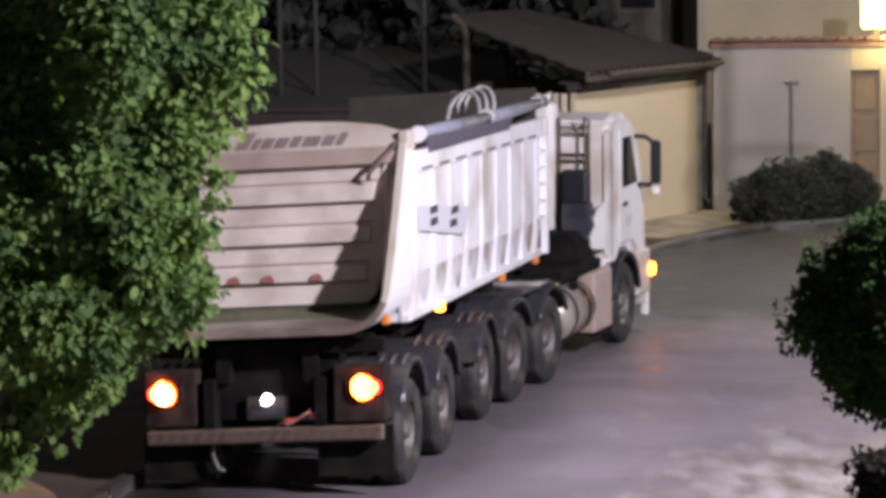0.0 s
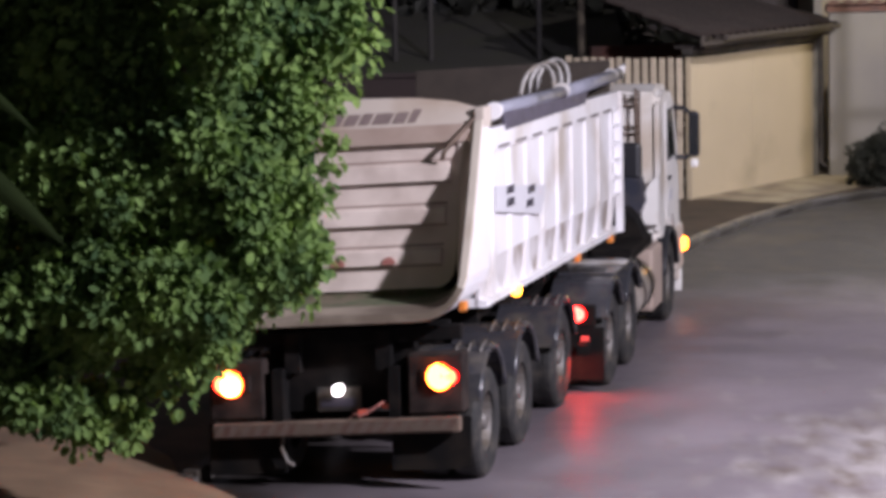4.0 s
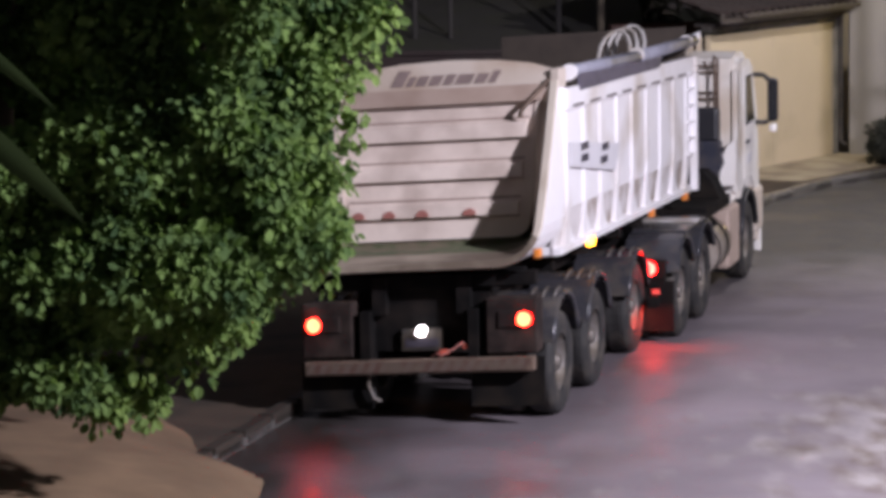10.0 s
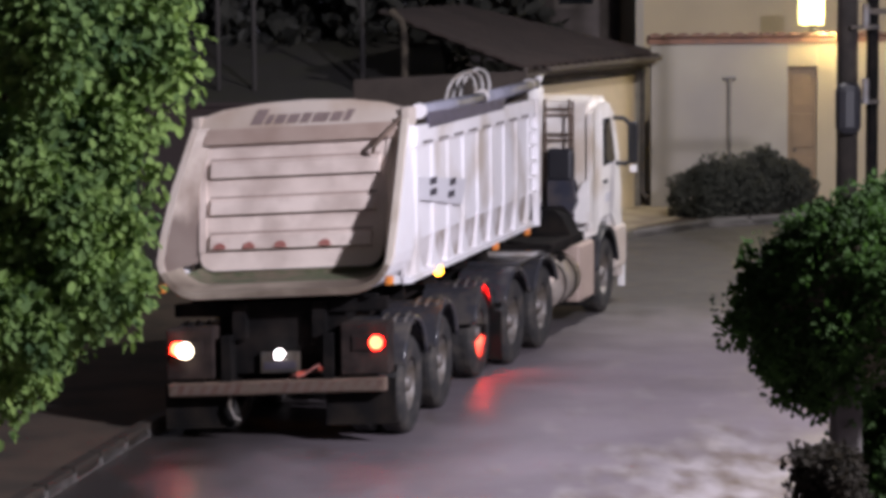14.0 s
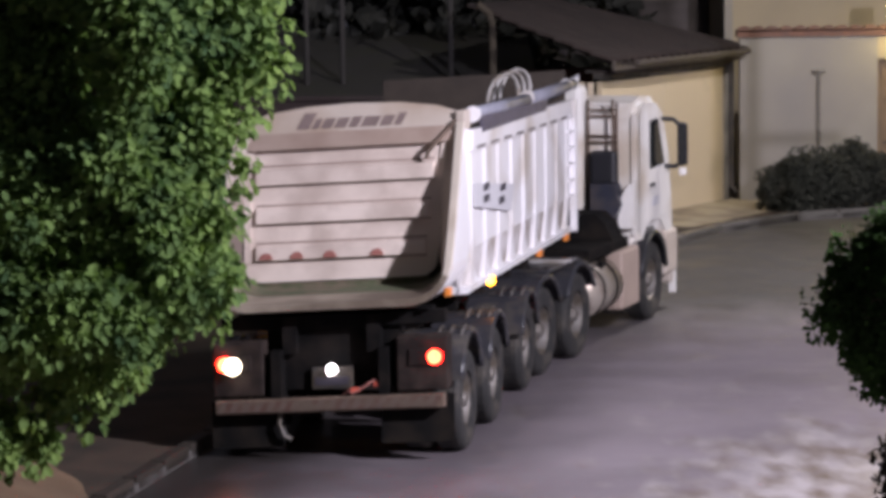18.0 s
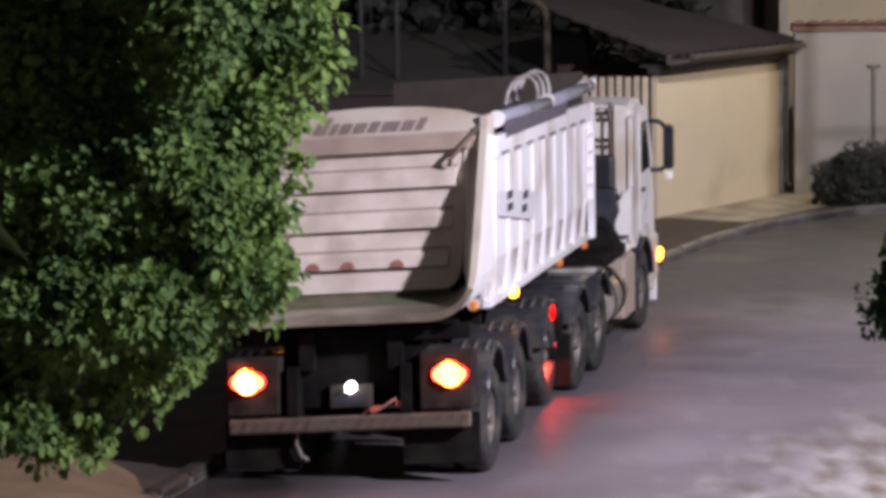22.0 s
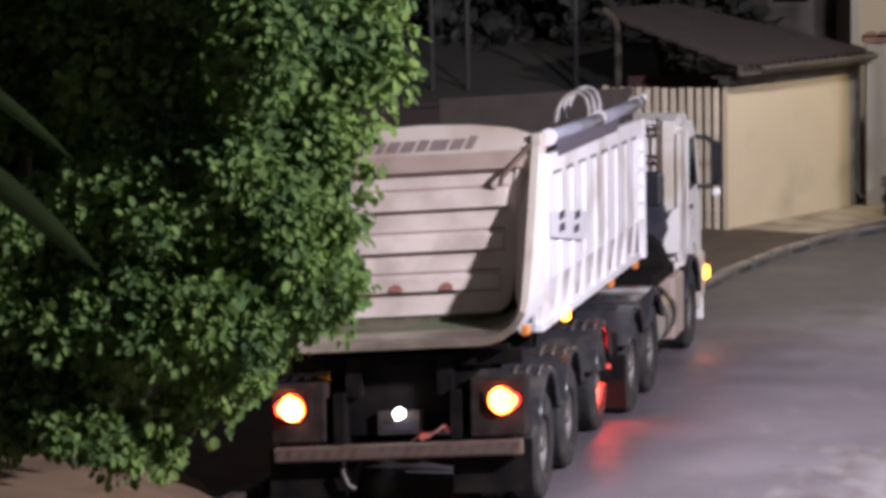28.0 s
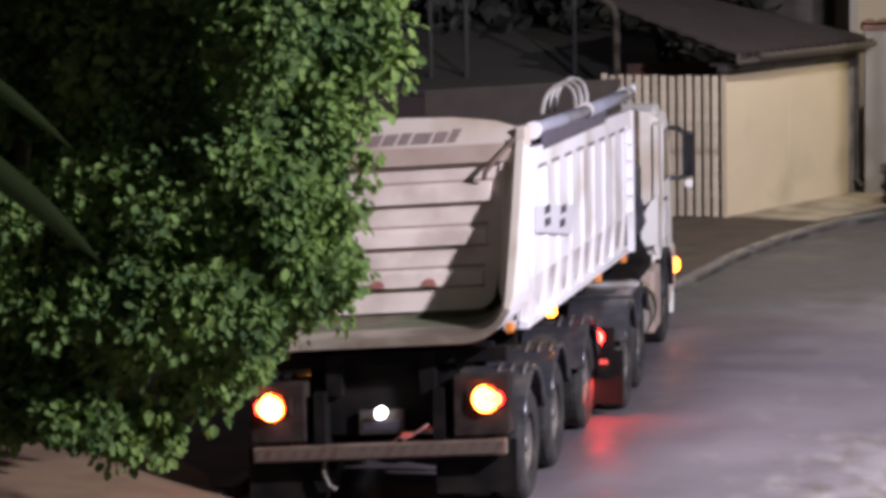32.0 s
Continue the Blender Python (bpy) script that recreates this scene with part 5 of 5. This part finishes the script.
def far_house():
    wall = structure(part("wall_street", bx(B(), 6.55, 9.02, 53.35, 53.55, 0, 3.0, 0.01), PLASTER), "stained whitish plaster street wall", "wall")
    structure(part("wall_porch", bx(B(), 9.55, 16, 53.35, 53.55, 0, 3.0, 0.01), PLASTER_WARM), "cream plaster wall lit by a wall lamp", "wall")
    structure(part("wall_lintel", bx(B(), 9.02, 9.55, 53.35, 53.55, 2.58, 3.0), PLASTER_WARM), "cream plaster over the door", "wall")
    door = tagged(new("street_door"), "closed brown wooden street door", "door")
    box("door_leaf", DOOR_WOOD, door, 9.02, 9.55, 53.45, 53.5, 0.1, 2.58)
    for z in (0.3, 1.1, 1.85):
        box("door_panel", DOOR_WOOD, door, 9.1, 9.47, 53.43, 53.452, z, z + 0.62, 0.01)
    box("door_knob", DARKSTEEL, door, 9.14, 9.18, 53.4, 53.45, 1.05, 1.1)
    coping = structure(part("wall_coping", bx(B(), 6.5, 16, 53.3, 53.6, 3.0, 3.1), TERRACOTTA), "terracotta coping on the street wall", "coping")
    me = None
    for k in range(38):
        if me is None:
            bm = prism(B(), [(0.12 * math.cos(a), 0.08 * math.sin(a)) for a in [math.pi * j / 6 for j in range(7)]], "y", -0.22, 0.2)
            ob = part("coping_tile", bm, TERRACOTTA, coping)
            me = ob.data
        else:
            ob = new("coping_tile", me)
            ob.parent = coping
        ob.matrix_basis = pose(6.62 + 0.25 * k, 53.45, 3.1, -6)
    pipe = tagged(part("wall_pipe", tube(tube(B(), [(7.95, 53.28, 0.0), (7.95, 53.28, 2.4)], 0.035), [(7.83, 53.28, 2.38), (8.07, 53.28, 2.38)], 0.03), KERB), "thin grey pipe with a cross piece on the street wall", "pipe")
    house = tagged(new("far_house"), "cream two-storey house behind the street wall", "house")
    box("wall", PLASTER_WARM, house, 6.75, 17, 57.0, 63, 0, 7.2)
    box("corner_trim", PLASTER, house, 6.7, 6.86, 56.96, 57.1, 0, 7.2, 0.01)
    box("roof_slab", CONCRETE, house, 6.5, 17.2, 56.7, 63.2, 7.2, 7.4, 0.02)
    lamp_ = tagged(new("wall_lamp"), "bright yellowish wall lamp on a bracket", "lamp")
    part("lamp_shade", bx(B(), 9.3, 9.72, 53.62, 53.9, 3.3, 3.87, 0.04), YELLOW_ON, lamp_, "glowing lamp glass")
    part("bracket", bx(B(), 9.45, 9.57, 53.5, 53.66, 3.05, 3.32, 0.01), DARKSTEEL, lamp_)
    grey = tagged(new("grey_house"), "dark grey house wall behind the tiled roof", "house")
    box("wall", OLD_WALL, grey, 2.8, 6.72, 60, 66, 0, 7.5)
    box("window_frame", FASCIA, grey, 5.4, 6.3, 59.95, 60, 3.4, 4.8)
    box("window_pane", GLASS, grey, 5.5, 6.2, 59.93, 59.95, 3.5, 4.7)
    pole = tagged(new("utility_pole"), "dark concrete utility pole with boxes and rods", "pole")
    part("shaft", cyl(B(), (7.95, 42, 0), (7.95, 42, 9), 0.16, 0.13, 16), POLEWOOD, pole, smooth=True)
    part("riser_pipe", cyl(B(), (8.31, 42.02, 0), (8.31, 42.02, 8.5), 0.09, seg=12), CHASSIS, pole)
    part("meter_box", bx(B(), 7.74, 8.1, 41.62, 41.9, 2.26, 3.0, 0.12), BLACK, pole)
    part("cross_arm", bx(B(), 8.2, 9.4, 41.9, 42.0, 3.95, 4.03), DARKSTEEL, pole)
    for z in (2.7, 3.75):
        part("insulator", cyl(B(), (8.16, 41.75, z), (8.16, 41.75, z + 0.35), 0.05, seg=10), ALU, pole)
        part("bracket", bx(B(), 7.95, 8.36, 41.72, 42, z, z + 0.05), DARKSTEEL, pole)


far_house()


# ---- what moves: trailer, tractor, their wheels, and the flashing lamps ----
def motions():
    trailer_rows = (
    (0.0, -0.838, 28.315, 14.01), (0.5, -0.898, 28.067, 13.648), (1.0, -0.957, 27.821, 13.317), (1.5, -1.011, 27.623, 13.048),
    (2.0, -1.057, 27.471, 12.841), (2.5, -1.1, 27.303, 12.706), (3.0, -1.145, 27.141, 12.639), (3.5, -1.199, 26.987, 12.626),
    (5.5, -1.21, 26.898, 12.551), (6.0, -1.211, 26.916, 12.571), (6.5, -1.198, 26.957, 12.582), (7.0, -1.169, 27.037, 12.579),
    (7.5, -1.126, 27.204, 12.634), (8.0, -1.07, 27.44, 12.797), (8.5, -0.997, 27.734, 13.094), (9.0, -0.903, 28.098, 13.524),
    (9.5, -0.793, 28.53, 13.99), (10.0, -0.658, 28.98, 14.35), (10.5, -0.523, 29.427, 14.586), (11.0, -0.401, 29.873, 14.751),
    (11.5, -0.277, 30.275, 14.854), (12.0, -0.167, 30.61, 15.049), (12.5, -0.091, 30.82, 15.207), (13.0, -0.062, 30.886, 15.327),
    (13.5, -0.086, 30.883, 15.248), (15.5, -0.261, 30.312, 14.297), (16.0, -0.303, 30.148, 13.879), (16.5, -0.342, 29.994, 13.473),
    (17.0, -0.387, 29.793, 13.047), (17.5, -0.435, 29.604, 12.622), (18.0, -0.48, 29.422, 12.207), (18.5, -0.517, 29.237, 11.85),
    (19.0, -0.551, 29.05, 11.579), (19.5, -0.586, 28.879, 11.376), (20.0, -0.632, 28.735, 11.244), (20.5, -0.672, 28.564, 11.102),
    (21.0, -0.711, 28.4, 10.931), (21.5, -0.751, 28.21, 10.767), (22.0, -0.79, 28.042, 10.613), (22.5, -0.831, 27.889, 10.474),
    (23.0, -0.869, 27.719, 10.341), (23.5, -0.9, 27.585, 10.243), (24.0, -0.92, 27.492, 10.152), (24.5, -0.926, 27.406, 10.09),
    (25.0, -0.932, 27.363, 10.045), (25.5, -0.94, 27.372, 10.045), (27.5, -0.965, 27.246, 9.958), (28.0, -0.973, 27.194, 9.921),
    (28.5, -0.999, 27.093, 9.865), (29.0, -1.032, 26.956, 9.81), (29.5, -1.062, 26.85, 9.8), (30.0, -1.09, 26.751, 9.827),
    (30.5, -1.108, 26.674, 9.87), (31.0, -1.11, 26.659, 9.878), (31.5, -1.112, 26.659, 9.869), (32.0, -1.111, 26.617, 9.859))
    tractor_rows = (
    (0.0, 0.729, 34.018, 20.716), (0.5, 0.683, 33.751, 18.847), (1.0, 0.622, 33.496, 17.594), (1.5, 0.562, 33.293, 16.6),
    (2.0, 0.506, 33.19, 15.704), (2.5, 0.484, 32.992, 14.199), (3.0, 0.44, 32.815, 13.113), (3.5, 0.412, 32.733, 11.876),
    (5.5, 0.388, 32.604, 11.805), (6.0, 0.393, 32.638, 11.787), (6.5, 0.412, 32.666, 11.909), (7.0, 0.421, 32.753, 12.648),
    (7.5, 0.433, 32.927, 13.999), (8.0, 0.478, 33.161, 15.38), (8.5, 0.572, 33.407, 16.366), (9.0, 0.698, 33.701, 16.743),
    (9.5, 0.878, 34.089, 16.067), (10.0, 1.096, 34.492, 14.313), (10.5, 1.277, 34.925, 13.319), (11.0, 1.415, 35.394, 13.717),
    (11.5, 1.509, 35.789, 15.432), (12.0, 1.587, 36.146, 17.444), (12.5, 1.665, 36.38, 19.146), (13.5, 1.643, 36.41, 19.281),
    (15.5, 1.289, 35.9, 23.237), (16.0, 1.176, 35.775, 23.88), (16.5, 1.083, 35.614, 23.914), (17.0, 0.998, 35.476, 23.25),
    (17.5, 0.905, 35.306, 22.293), (18.0, 0.817, 35.112, 21.051), (18.5, 0.773, 34.896, 19.108), (19.0, 0.748, 34.684, 17.152),
    (19.5, 0.719, 34.485, 15.746), (20.0, 0.677, 34.271, 14.652), (20.5, 0.631, 34.076, 13.981), (21.0, 0.594, 33.923, 13.39),
    (21.5, 0.536, 33.759, 13.19), (22.0, 0.473, 33.59, 13.078), (22.5, 0.42, 33.449, 12.936), (23.0, 0.381, 33.315, 12.733),
    (23.5, 0.341, 33.174, 12.52), (24.0, 0.309, 33.068, 12.414), (24.5, 0.297, 33.012, 12.362), (25.0, 0.299, 32.99, 12.15),
    (25.5, 0.284, 32.978, 12.125), (27.5, 0.245, 32.905, 11.954), (28.0, 0.248, 32.853, 11.593), (28.5, 0.229, 32.755, 11.039),
    (29.0, 0.207, 32.624, 10.308), (29.5, 0.187, 32.493, 9.644), (30.0, 0.177, 32.398, 8.963), (30.5, 0.173, 32.304, 8.426),
    (31.0, 0.173, 32.251, 8.294), (31.5, 0.166, 32.262, 8.414), (32.0, 0.164, 32.261, 8.402))
    for thing, wheels, rows in ((trailer, trailer_wheels, trailer_rows), (tractor, tractor_wheels, tractor_rows)):
        walk(thing, [(t, pose(x, y, 0, 0, 0, -turn)) for t, x, y, turn in rows])
        run, rolled = 0.0, []
        for i, (t, x, y, turn) in enumerate(rows):
            if i:
                a = radians(turn)
                run += (x - rows[i - 1][1]) * math.sin(a) + (y - rows[i - 1][2]) * math.cos(a)
            rolled.append((t, math.degrees(-run / 0.52)))
        for w in wheels:
            p = w.matrix_basis.translation.copy()
            walk(w, [(t, pose(p.x, p.y, p.z, roll)) for t, roll in rolled])

    # a lamp slides out of its box while lit and back inside while dark
    beat, first, lit = 0.68, -0.085, 0.385
    tick = 1 / FPS
    on = [(max(0.0, math.ceil((first + beat * k) * FPS) * tick), min(32.0, round((first + beat * k + lit) * FPS) * tick)) for k in range(48) if first + beat * k < 32]

    def slide(lamp_part, spans, out_pose, in_pose):
        rows = []
        for a, b in spans:
            if a > 0:
                rows += [(a - tick, in_pose), (a, out_pose)]
            else:
                rows += [(0.0, out_pose)]
            rows += [(b, out_pose)] + ([(b + tick, in_pose)] if b < 31.95 else [])
        if rows[0][0] > 0:
            rows.insert(0, (0.0, in_pose))
        if rows[-1][0] < 32:
            rows.append((32.0, in_pose))
        walk(lamp_part, rows)
    for sig, x, z in FLASHERS:
        slide(sig, on, pose(x, -0.01, z), pose(x, 0.1, z))
    for sig in CORNER:
        slide(sig, on, pose(1.17, 5.95, 0.805), pose(1.085, 5.95, 0.805))
    for brk, x, z in BRAKES:
        slide(brk, [(2.6, 3.8), (10.5, 12.87), (21.8, 24.5), (25.3, 26.5), (28.5, 31.2)], pose(x, -0.01, z), pose(x, 0.1, z))
    for rev, x, z in REVERSING:
        slide(rev, [(0.0, 4.4), (12.93, 32.0)], pose(x, -0.01, z), pose(x, 0.12, z))


motions()
